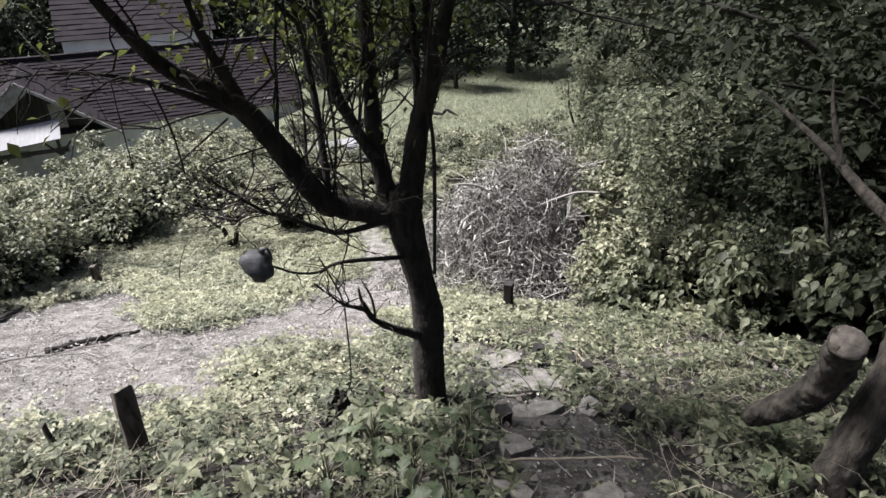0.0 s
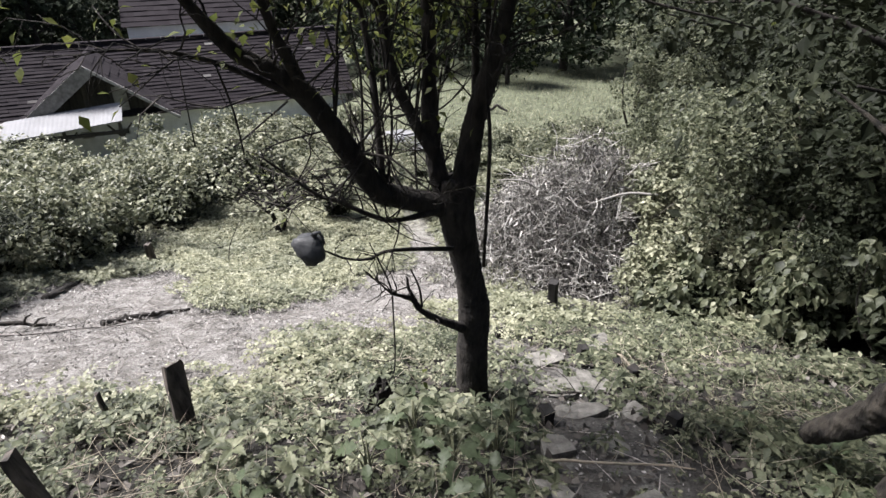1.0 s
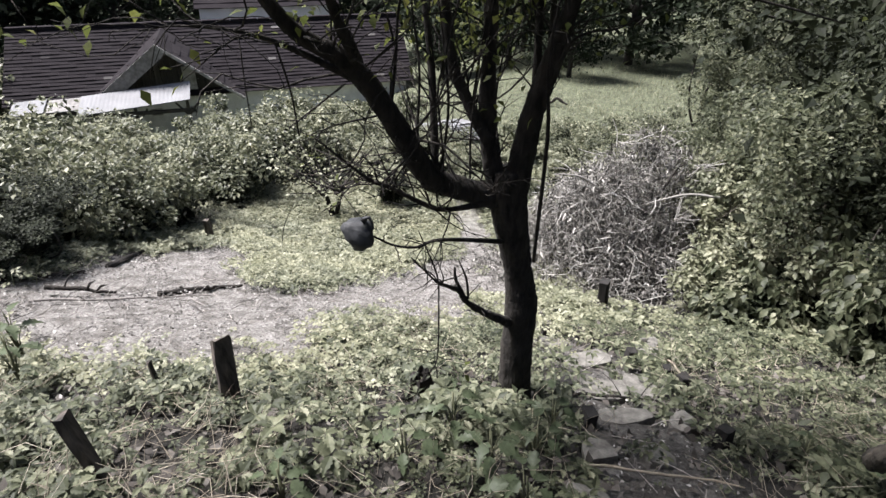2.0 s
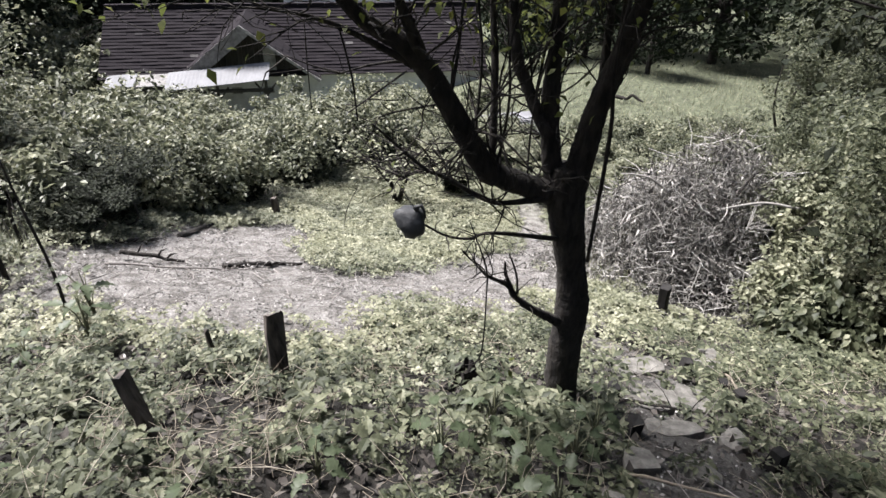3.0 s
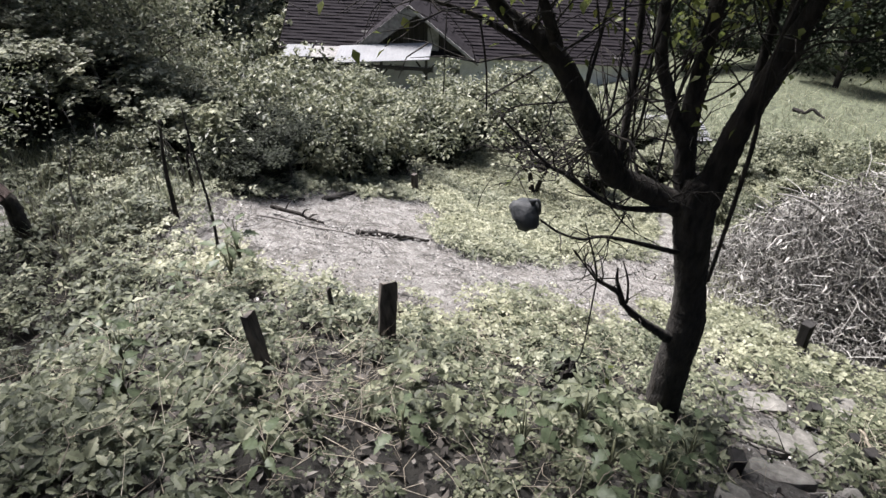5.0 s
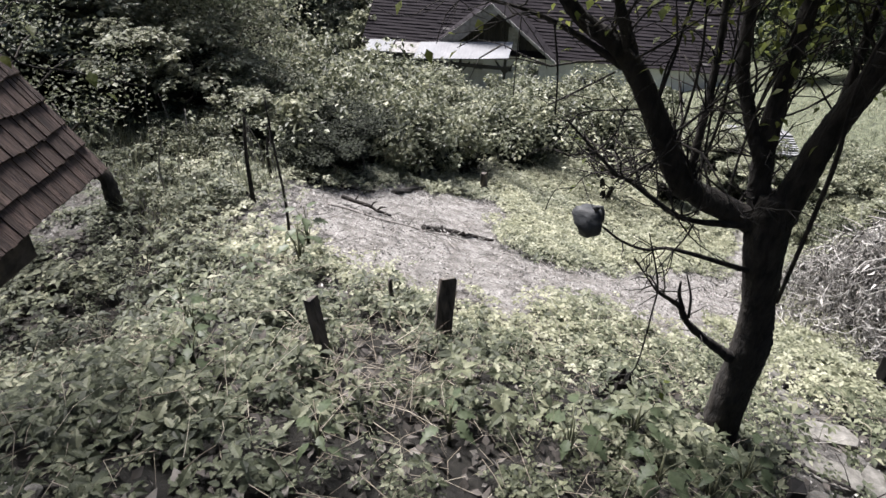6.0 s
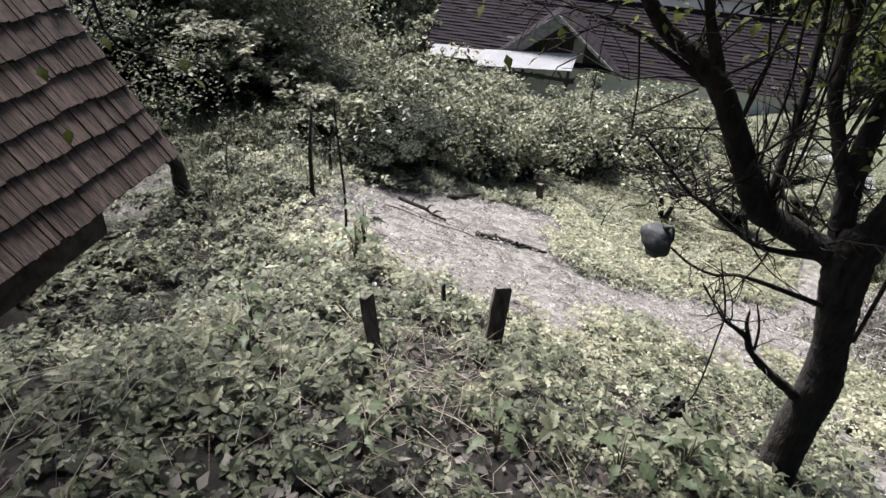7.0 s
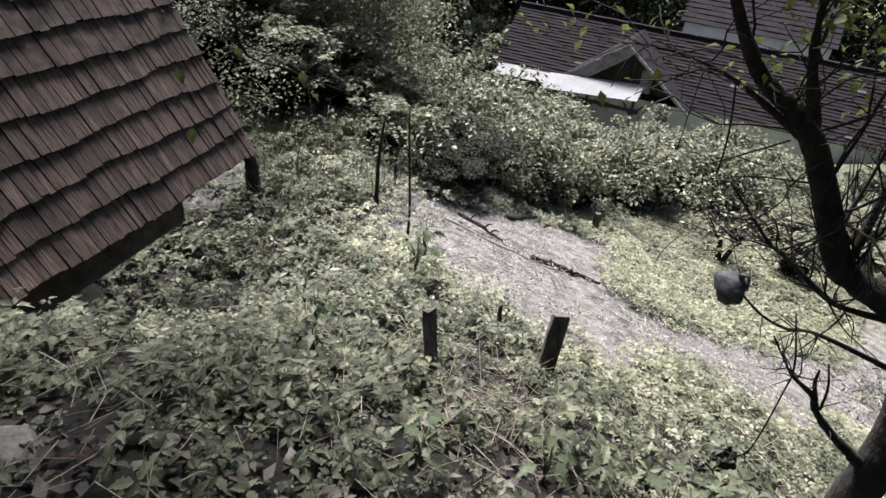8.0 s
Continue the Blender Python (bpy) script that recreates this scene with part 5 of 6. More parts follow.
for k, (x, y, sc) in enumerate(((-7.3, 1.2, 0.9), (-6.9, 3.1, 0.9), (-6.2, 3.9, 0.85), (-7.6, 3.2, 1.15), (-9.0, 4.4, 1.25), (-8.6, 2.4, 1.3), (-10.5, 6.5, 1.4))):
    copy_thing(young, Matrix.LocRotScale(on_land(x, y), Euler((0, 0, 1.9 * k + 0.6)), Vector((sc, sc, sc))))
for k, (x, y, sc) in enumerate(((-5.9, 3.4, 0.5), (-7.0, 2.7, 0.8), (-7.4, 3.9, 0.9), (-5.9, 2.3, 0.42), (-6.1, 2.8, 0.5), (-4.95, 2.5, 0.36), (-5.3, 2.8, 0.42))):
    copy_thing(hedge_c, Matrix.LocRotScale(on_land(x, y, -0.2 * sc), Euler((0, 0, 2.0 * k)), Vector((sc, sc, sc))))

for k, (x, y, sc) in enumerate(((-6.3, 2.4, 0.5), (-6.8, 3.3, 0.62), (-6.9, 1.7, 0.6), (-7.3, 2.6, 0.8), (-8.4, 3.6, 0.6), (-9.6, 4.6, 0.9), (-10.8, 5.6, 0.9), (-12.4, 6.2, 1.0), (-9.8, 2.6, 1.0), (-12.0, 3.8, 1.2), (-14.0, 8.0, 1.0), (-15.6, 10.4, 0.9), (-16.0, 5.5, 1.3), (-17.5, 8.2, 1.3), (-14.4, 3.2, 1.4))):
    copy_thing((pale, hedge_a)[k % 2] if k < 5 else (right_a, right_b)[k % 2], Matrix.LocRotScale(on_land(x, y), Euler((0, 0, 1.2 * k)), Vector((sc, sc, sc * 0.9))))

# sapling and thin sticks at the edge of the clearing
for name, pts, r0, label in (("sapling", ((-2.78, 2.02, 0), (-2.82, 2.06, 0.35), (-2.93, 2.1, 0.75), (-2.98, 2.12, 1.0)), 0.011, "thin bare leaning sapling stem beside the clearing"),
                             ("sapling", ((-3.6, 2.3, 0), (-3.62, 2.32, 0.4), (-3.6, 2.35, 0.75)), 0.02, "thin grey upright sapling stem among weeds"),
                             ("sapling", ((-4.0, 2.75, 0), (-4.02, 2.76, 0.25), (-4.0, 2.77, 0.42)), 0.018, "short thin upright stem among weeds"),
                             ("sapling", ((-3.2, 6.2, 0), (-3.15, 6.25, 0.3), (-3.0, 6.3, 0.62)), 0.008, "thin bare leaning shoot beyond the clearing")):
    z0 = land1(pts[0][0], pts[0][1])
    q = [(x, y, z0 + z) for x, y, z in pts]
    sap = thing(name, q[0], label, "sapling", "thin saplings")
    q = [tuple(np.subtract(p, q[0])) for p in q]
    part("stem", tubes_mesh("stem", [rounded(q, np.linspace(r0, r0 * 0.4, len(q)), 4)], M_BARK, 7, 0.06), M_BARK, sap)
    tipz = np.array(q)
    n_ = 14
    pk = tipz[rng.integers(1, len(q), n_)] + rng.normal(size=(n_, 3)) * 0.06
    tagged(part("leaves", leaf_mesh("leaves", pk, rng.uniform(0, 6.28, n_), rng.normal(size=n_) * 0.4, rng.normal(size=n_) * 0.4, rng.uniform(0.03, 0.06, n_), M_WEED, TOOTHED), M_WEED, sap), kind="stuff")

# small bare fruit tree on the clearing
small = thing("small_tree", on_land(-3.25, 8.2), "small bare twiggy fruit tree on the clearing", "tree")
lines = [rounded([(0, 0, -0.1), (-0.06, 0, 0.22), (-0.17, 0.02, 0.55)], [0.055, 0.042, 0.032], 4), rounded([(0.02, 0, -0.1), (0.08, 0, 0.24), (0.2, -0.02, 0.6)], [0.05, 0.038, 0.03], 4)]
for k in range(26):
    a, ln = 2.4 * k, rnd.uniform(0.5, 1.25)
    e = np.array((math.cos(a) * ln * 0.8, math.sin(a) * ln * 0.6, 0.4 + ln * rnd.uniform(0.25, 0.8)))
    lines.append(rounded([(-0.15, 0, rnd.uniform(0.35, 0.52)) if k % 2 else (0.17, 0, rnd.uniform(0.38, 0.56)), e * 0.5 + (0, 0, rnd.uniform(0.15, 0.3)), e], [0.02, 0.011, 0.003], 4))
for ln_ in lines[:2]:
    part("trunk", tubes_mesh("trunk", [ln_], M_BARK, 9, 0.04), M_BARK, small)
for ln_ in lines[2:]:
    part("branch", tubes_mesh("branch", [ln_], M_BARK, 5), M_BARK, small)
n_ = 500
ends = np.array([ln_[0][-1] for ln_ in lines[2:]])
pk = ends[rng.integers(0, len(ends), n_)] * rng.uniform(0.6, 1.05, (n_, 1)) + rng.normal(size=(n_, 3)) * 0.1
tagged(part("leaves", leaf_mesh("leaves", pk, rng.uniform(0, 6.28, n_), rng.normal(size=n_) * 0.4, rng.normal(size=n_) * 0.4, rng.uniform(0.05, 0.09, n_), M_PALE), M_PALE, small), kind="stuff")

# ---- the leaning tree with the sawn limb, close to the path ----
lean = thing("leaning_tree", on_land(1.52, 1.54), "leaning grey-barked tree with a sawn-off limb", "tree")
part("trunk", gnarl(tubes_mesh("trunk", [rounded([(-0.11, -0.03, -0.25), (-0.085, 0.0, 0.0), (-0.045, 0.015, 0.22), (0.0, 0.03, 0.51), (0.015, 0.05, 0.72), (0.0, 0.09, 0.96), (0.0, 0.16, 1.36), (0.06, 0.25, 2.0), (0.3, 0.4, 3.2)],
                                           [0.085, 0.075, 0.07, 0.068, 0.062, 0.058, 0.055, 0.05, 0.03], 12)], M_BARK_GREY, 26, 0.02), 0.008, 13), M_BARK_GREY, lean)
cut_line = rounded([(-0.239, 0.306, 0.11), (-0.2, 0.225, 0.24), (-0.16, 0.157, 0.37), (-0.162, 0.09, 0.527), (-0.2, 0.03, 0.668), (-0.25, -0.034, 0.772)], [0.046, 0.053, 0.056, 0.058, 0.058, 0.055], 14)
sawn = part("sawn_limb", gnarl(tubes_mesh("sawn_limb", [cut_line], M_BARK_GREY, 30, 0.03), 0.011, 17), M_BARK_GREY, lean, "sawn-off limb stub")
e0, e1 = cut_line[0][-1], cut_line[0][-2]
aim = (e0 - e1) / np.linalg.norm(e0 - e1)
part("cut_face", tubes_mesh("cut_face", [(np.array([e0 - aim * 0.004, e0 + aim * 0.004]), np.array([0.054, 0.052]))], M_CUT, 16, 0.03), M_CUT, sawn, "pale sawn cut face")
part("branch", tubes_mesh("branch", [rounded([(-0.01, 0.1, 1.0), (-0.128, 0.197, 1.114), (-0.171, 0.31, 1.172), (-0.206, 0.372, 1.216), (-0.267, 0.474, 1.279), (-0.303, 0.58, 1.315), (-0.36, 0.72, 1.36)], [0.028, 0.02, 0.017, 0.015, 0.011, 0.008, 0.002], 5)], M_BARK_GREY, 9, 0.08), M_BARK_GREY, lean)
part("branch", tubes_mesh("branch", [rounded([(-0.195, 0.347, 1.2), (-0.218, 0.398, 1.295), (-0.232, 0.44, 1.378), (-0.24, 0.47, 1.46)], [0.012, 0.01, 0.007, 0.002], 4)], M_BARK_GREY, 8, 0.08), M_BARK_GREY, lean)
# its crown, out of view, added to spread shade over the foot of the slope
n_ = 10500
ctr = np.array([(rnd.uniform(-4.6, -0.8), rnd.uniform(-4.0, -1.7), rnd.uniform(3.2, 4.4)) for _ in range(40)] + [(rnd.uniform(-5.0, -3.4), rnd.uniform(-2.4, -1.2), rnd.uniform(2.6, 3.3)) for _ in range(2)])
part("bough", tubes_mesh("bough", [rounded([(0.3, 0.4, 3.0), (-0.6, -0.9, 3.3), (-2.2, -2.0, 3.6), (-3.8, -3.0, 3.8)], [0.03, 0.028, 0.02, 0.008], 5)], M_BARK_GREY, 8, 0.06), M_BARK_GREY, lean)
part("bough", tubes_mesh("bough", [rounded([(0.05, 0.25, 2.0), (-0.3, -0.5, 2.9), (-0.9, -1.6, 3.4), (-1.2, -2.8, 3.7)], [0.04, 0.035, 0.02, 0.008], 5)], M_BARK_GREY, 8, 0.06), M_BARK_GREY, lean)
pk = ctr[rng.integers(0, len(ctr), n_)] + rng.normal(size=(n_, 3)) * np.array((0.3, 0.3, 0.16))
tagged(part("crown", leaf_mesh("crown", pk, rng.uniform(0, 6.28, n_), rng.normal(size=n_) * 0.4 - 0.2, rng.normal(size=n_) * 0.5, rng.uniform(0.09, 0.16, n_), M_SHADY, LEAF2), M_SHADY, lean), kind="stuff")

# second out-of-view crown with its limb, put in to shade the right side
n_ = 8000
ctr = np.array([(rnd.uniform(0.6, 2.8), rnd.uniform(-1.6, 2.4), rnd.uniform(3.1, 4.4)) for _ in range(36)])
pk = ctr[rng.integers(0, len(ctr), n_)] + rng.normal(size=(n_, 3)) * np.array((0.28, 0.28, 0.15))
part("bough", tubes_mesh("bough", [rounded([(0.2, 0.35, 2.6), (0.8, 0.6, 3.2), (1.5, 1.2, 3.6), (2.2, 1.9, 3.9)], [0.03, 0.026, 0.02, 0.008], 5)], M_BARK_GREY, 8, 0.06), M_BARK_GREY, lean)
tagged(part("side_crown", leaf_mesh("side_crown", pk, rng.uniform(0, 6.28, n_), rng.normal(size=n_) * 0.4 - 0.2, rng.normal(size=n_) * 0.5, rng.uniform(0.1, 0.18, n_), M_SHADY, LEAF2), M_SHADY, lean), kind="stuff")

# hanging twig with a few yellow-green leaves close by
hang = thing("hanging_twig", (-1.25, 0.42, 2.05), "thin hanging twig with yellow-green leaves", "twig")
tw = np.array([(0.6, 0.0, 1.4), (0.25, 0.02, 0.7), (0.08, 0.0, 0.3), (0.0, 0.0, 0.0), (-0.02, 0.12, -0.08), (0.0, 0.25, -0.14)])
part("stem", tubes_mesh("stem", [rounded(tw, [0.006, 0.005, 0.004, 0.003, 0.002, 0.0015], 4)], M_BARK, 6), M_BARK, hang)
for p in ((-0.02, 0.0, -0.02), (0.0, 0.14, -0.08), (0.0, 0.16, -0.13), (-0.06, -0.1, -0.2), (-0.04, -0.12, -0.06), (0.0, 0.06, 0.03)):
    part("leaf", leaf_mesh("leaf", np.array([p]), np.array([rnd.uniform(0, 6.28)]), np.array([rnd.uniform(-1.0, -0.3)]), np.array([rnd.uniform(-0.5, 0.5)]), np.array([rnd.uniform(0.028, 0.042)]), M_YELLOW, LEAF10), M_YELLOW, hang)

stub = thing("mossy_tree", on_land(-4.25, 1.55), "short mossy grey tree stem beside the hut corner", "tree")
part("trunk", gnarl(tubes_mesh("trunk", [rounded([(0.04, 0, -0.1), (0.0, 0.0, 0.12), (-0.05, 0.01, 0.3), (-0.17, -0.05, 0.5), (-0.38, -0.28, 0.95), (-0.6, -0.6, 1.6), (-0.8, -0.9, 2.2)], [0.075, 0.058, 0.052, 0.047, 0.042, 0.035, 0.015], 8)], M_BARK_GREY, 14, 0.1), 0.008, 16), M_BARK_GREY, stub)
lines = []
for k in range(16):
    z0 = rnd.uniform(0.5, 2.2)
    b0, a0, ln0 = np.array((-0.17, -0.05, z0)) + np.array((-0.36, -0.5, 0)) * (z0 - 0.5) / 1.5, rnd.uniform(0, 6.28), rnd.uniform(0.35, 0.8)
    e = b0 + np.array((math.cos(a0) * ln0, math.sin(a0) * ln0, rnd.uniform(0.0, 0.4)))
    lines.append(rounded([b0, (b0 + e) / 2 + (0, 0, 0.08), e + (0, 0, -0.06)], [0.01, 0.007, 0.002], 4))
tagged(part("branchwork", tubes_mesh("branchwork", lines, M_BARK_GREY, 5, 0.05), M_BARK_GREY, stub), kind="stuff")
n_ = 3400
pk = np.array([ln_[0][rnd.randint(4, len(ln_[0]) - 1)] for ln_ in lines])[rng.integers(0, 16, n_)] + rng.normal(size=(n_, 3)) * np.array((0.16, 0.16, 0.1))
tagged(part("leaves", leaf_mesh("leaves", pk, rng.uniform(0, 6.28, n_), rng.normal(size=n_) * 0.4 - 0.3, rng.normal(size=n_) * 0.4, rng.uniform(0.02, 0.04, n_), M_SHRUB, LEAF2), M_SHRUB, stub), kind="stuff")
# thin young stems standing in the weeds behind the hut
for k in range(12):
    x, y = rnd.uniform(-5.2, -3.9), rnd.uniform(1.75, 2.9)
    stem_ = thing("young_sapling", on_land(x, y), "thin grey young stem with few leaves among weeds", "sapling", "thin saplings")
    top_, r0 = rnd.uniform(0.35, 0.8), rnd.uniform(0.004, 0.009)
    part("stem", tubes_mesh("stem", [rounded([(0, 0, -0.05), (rnd.uniform(-0.04, 0.04), 0, top_ * 0.5), (rnd.uniform(-0.1, 0.1), rnd.uniform(-0.08, 0.08), top_)], [r0, r0 * 0.8, r0 * 0.4], 4)], M_STICK, 6, 0.05), M_STICK, stem_)
    n_ = 10
    pk = np.stack([rng.normal(size=n_) * 0.05, rng.normal(size=n_) * 0.05, rng.uniform(top_ * 0.4, top_, n_)], -1)
    tagged(part("leaves", leaf_mesh("leaves", pk, rng.uniform(0, 6.28, n_), rng.normal(size=n_) * 0.4, rng.normal(size=n_) * 0.4, rng.uniform(0.03, 0.06, n_), M_WEED, TOOTHED), M_WEED, stem_), kind="stuff")

# canopy trees to the right and behind the shrubs, shade painted into their leaves
dark = tree_at("dark_tree", 4.2, 4.9, "tall broad-leaved tree at the path side, leaves coloured dark for shade", "dark trees", tall=6.5, spread=2.6, leaves=13500, size=0.084, leaf_mat=M_SHADY, bark=M_BARK, seed=61, trunk_r=0.15, limbs=26, crown_low=0.2)
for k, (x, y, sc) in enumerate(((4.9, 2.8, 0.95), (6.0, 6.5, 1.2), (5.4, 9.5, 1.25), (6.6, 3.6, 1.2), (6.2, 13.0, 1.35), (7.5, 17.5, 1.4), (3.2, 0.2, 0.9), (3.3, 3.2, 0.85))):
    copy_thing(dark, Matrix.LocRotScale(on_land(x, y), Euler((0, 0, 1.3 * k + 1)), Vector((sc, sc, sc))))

# far woods round the meadow, the house and up the hill
far = tree_at("far_tree", -1.5, 30.0, "dark leafy tree at the far edge of the meadow", "far trees", tall=9.0, spread=3.6, leaves=4500, size=0.34, leaf_mat=M_DARKLEAF, bark=M_BARK, seed=71, trunk_r=0.22, limbs=26, crown_low=0.12)
for k, (x, y, sc) in enumerate(((3.0, 27.5, 0.8), (7.5, 24.0, 0.9), (-6.0, 33.0, 1.0), (1.0, 36.0, 1.1), (8.5, 31.0, 1.2), (-11.0, 38.0, 1.1), (-17.0, 37.0, 1.2), (-23.0, 33.0, 1.1), (-27.0, 27.0, 1.2), (-27.0, 20.0, 1.1), (-31.0, 14.0, 1.2),
                                (-24.0, 26.5, 0.9), (-21.5, 28.0, 0.9), (-29.5, 17.0, 1.0), (-24.0, 12.0, 0.75), (-30.0, 34.0, 1.3), (-36.0, 24.0, 1.4), (-21.0, 42.0, 1.4), (-9.0, 46.0, 1.4), (5.0, 45.0, 1.4), (-4.5, 24.5, 0.45), (0.5, 23.5, 0.4), (-2.0, 26.0, 0.5),
                                (-14.0, 45.0, 1.3), (-3.0, 50.0, 1.5), (-28.0, 44.0, 1.5), (-38.0, 36.0, 1.5), (-42.0, 16.0, 1.4), (13.0, 38.0, 1.4))):
    copy_thing(far, Matrix.LocRotScale(on_land(x, y, -0.1), Euler((0, 0, 1.1 * k)), Vector((sc, sc, sc))))
light_bush = shrub("roadside_bush", -20.0, 19.2, 1.2, 1.2, 2.4, 2200, 0.2, M_HEDGE, "pale green bush beside the house", "bushes by the house", 81, sink=0.0)
for k, (x, y, sc) in enumerate(((-17.2, 15.5, 0.45), (-14.5, 15.8, 0.4), (-12.0, 17.2, 0.4), (-9.4, 18.6, 0.5), (-7.6, 19.8, 0.5), (-6.0, 18.0, 0.4), (-11.2, 15.0, 0.4), (-9.0, 15.6, 0.4), (-13.2, 13.4, 0.45), (-15.8, 12.2, 0.5), (-4.0, 16.6, 0.4), (-19.5, 14.0, 0.45), (-20.6, 20.2, 1.0), (-22.5, 19.4, 1.1), (-24.5, 21.0, 1.3), (-22.8, 23.5, 1.3), (-25.5, 17.5, 1.2), (-27.0, 23.5, 1.6))):
    copy_thing(light_bush, Matrix.LocRotScale(on_land(x, y), Euler((0, 0, 0.9 * k)), Vector((sc, sc, sc * 0.8))))

# ---- the house below ----
HOUSE = Matrix.LocRotScale((-14.33, 20.74, -4.87), Euler((0, 0, math.atan2(0.456, 0.89))), None)
house = thing("house", (0, 0, 0), "old house with weathered tiled roof and dark front gable", "house")
house.matrix_basis = HOUSE
EAVE_X0, EAVE_X1, RIDGE_Y, RIDGE_Z = -5.6, 9.5, 2.6, 2.05
GROUND_Z = -2.6


def tiled_plane(bm, a, b2, c2, d, rows, thick=0.035):
    """Lapped courses of roof tiles on the quad a b (eave) c d (ridge), each a slab with its lower edge proud."""
    a, b2, c2, d = Vector(a), Vector(b2), Vector(c2), Vector(d)
    nrm = (b2 - a).cross(d - a).normalized()
    for k in range(rows):
        t0, t1 = k / rows, (k + 1.12) / rows
        lo0, lo1 = a.lerp(d, t0), b2.lerp(c2, t0)
        hi0, hi1 = a.lerp(d, min(t1, 1)), b2.lerp(c2, min(t1, 1))
        cols = max(1, int((lo1 - lo0).length / 0.3))
        for j in range(cols):
            jj = (rnd.random() - 0.5) * 0.014 + 0.012 * math.sin(j * 0.9 + k * 2.1)
            p0, p1 = lo0.lerp(lo1, j / cols), lo0.lerp(lo1, (j + 1) / cols)
            q0, q1 = hi0.lerp(hi1, j / cols), hi0.lerp(hi1, (j + 1) / cols)
            up, dn = nrm * (thick + jj), nrm * 0.005
            v = [bm.verts.new(p) for p in (p0 + up, p1 + up, q1 + dn, q0 + dn, p0 - dn, p1 - dn)]
            bm.faces.new((v[0], v[1], v[2], v[3]))
            bm.faces.new((v[4], v[5], v[1], v[0]))


roof = part("roof", bmesh.new(), M_TILE, house, "weathered purple-brown tiled roof")
bm = bmesh.new()
tiled_plane(bm, (EAVE_X0, -0.25, -0.05), (EAVE_X1, -0.25, -0.05), (EAVE_X1, RIDGE_Y, RIDGE_Z), (EAVE_X0, RIDGE_Y, RIDGE_Z), 22, 0.036)
tagged(part("front_slope", bm, M_TILE, roof), kind="stuff")
bm = bmesh.new()
tiled_plane(bm, (EAVE_X1, 2 * RIDGE_Y + 0.25, -0.05), (EAVE_X0, 2 * RIDGE_Y + 0.25, -0.05), (EAVE_X0, RIDGE_Y, RIDGE_Z), (EAVE_X1, RIDGE_Y, RIDGE_Z), 22, 0.03)
tagged(part("back_slope", bm, M_TILE, roof), kind="stuff")
bm = bmesh.new()
for j in range(28):
    x0 = EAVE_X0 + (EAVE_X1 - EAVE_X0) * j / 28
    box(bm, x0, x0 + 0.52, RIDGE_Y - 0.12, RIDGE_Y + 0.12, RIDGE_Z - 0.03, RIDGE_Z + 0.08 + rnd.uniform(-0.01, 0.01))
tagged(part("ridge_capping", bm, M_TILE, roof), kind="stuff")
bm = bmesh.new()
box(bm, EAVE_X0 + 0.3, EAVE_X1 - 0.3, 0.0, 0.3, GROUND_Z, -0.12)
box(bm, EAVE_X0 + 0.3, EAVE_X1 - 0.3, 2 * RIDGE_Y - 0.3, 2 * RIDGE_Y, GROUND_Z, -0.12)
for x0 in (EAVE_X0 + 0.3, EAVE_X1 - 0.6):
    box(bm, x0, x0 + 0.3, 0.3, 2 * RIDGE_Y - 0.3, GROUND_Z, -0.12)
    v = [bm.verts.new(p) for p in ((x0, 0.1, -0.12), (x0, 2 * RIDGE_Y - 0.1, -0.12), (x0, RIDGE_Y, RIDGE_Z - 0.08), (x0 + 0.3, 0.1, -0.12), (x0 + 0.3, 2 * RIDGE_Y - 0.1, -0.12), (x0 + 0.3, RIDGE_Y, RIDGE_Z - 0.08))]
    for f in ((0, 1, 2), (5, 4, 3), (0, 3, 4, 1), (1, 4, 5, 2), (2, 5, 3, 0)):
        bm.faces.new([v[i] for i in f])
part("wall", bm, M_PLASTER, house, "pale plastered wall")

# front gable: projecting roof with wide grey bargeboards over dark boarding
GW, GH, GF = 2.7, 2.0, -0.75           # half width, height, how far it stands forward
gable = part("gable", bmesh.new(), M_DARKWOOD, house, "dark boarded front gable")
bm = bmesh.new()
tiled_plane(bm, (-GW - 0.15, 2.4, -0.1), (-GW - 0.15, GF, -0.1), (-0.1, GF, GH), (-0.1, 2.4, GH), 12, 0.018)
tagged(part("gable_slope", bm, M_TILE, gable), kind="stuff")
bm = bmesh.new()
tiled_plane(bm, (GW, GF, -0.1), (GW, 2.4, -0.1), (-0.1, 2.4, GH), (-0.1, GF, GH), 12, 0.018)
tagged(part("gable_slope", bm, M_TILE, gable), kind="stuff")
for side, wide in ((-1, 0.46), (1, 0.1)):
    bm = bmesh.new()
    foot, top = Vector((side * GW + (-0.15 if side < 0 else 0), GF, -0.1)), Vector((-0.1, GF, GH))
    way2 = (top - foot).normalized()
    inn = Vector((-way2.z * -side, 0, way2.x * -side))
    if inn.z > 0:
        inn = -inn
    v = []
    for y0 in (GF - 0.06, GF - 0.01):
        for p in (foot, top, top + inn * wide, foot + inn * wide):
            v.append(bm.verts.new((p.x, y0, p.z)))
    for f in ((0, 1, 2, 3), (7, 6, 5, 4), (0, 4, 5, 1), (1, 5, 6, 2), (2, 6, 7, 3), (3, 7, 4, 0)):
        bm.faces.new([v[i] for i in f])
    part("bargeboard", bm, M_FASCIA, gable, "wide pale grey bargeboard" if side < 0 else "thin grey bargeboard")
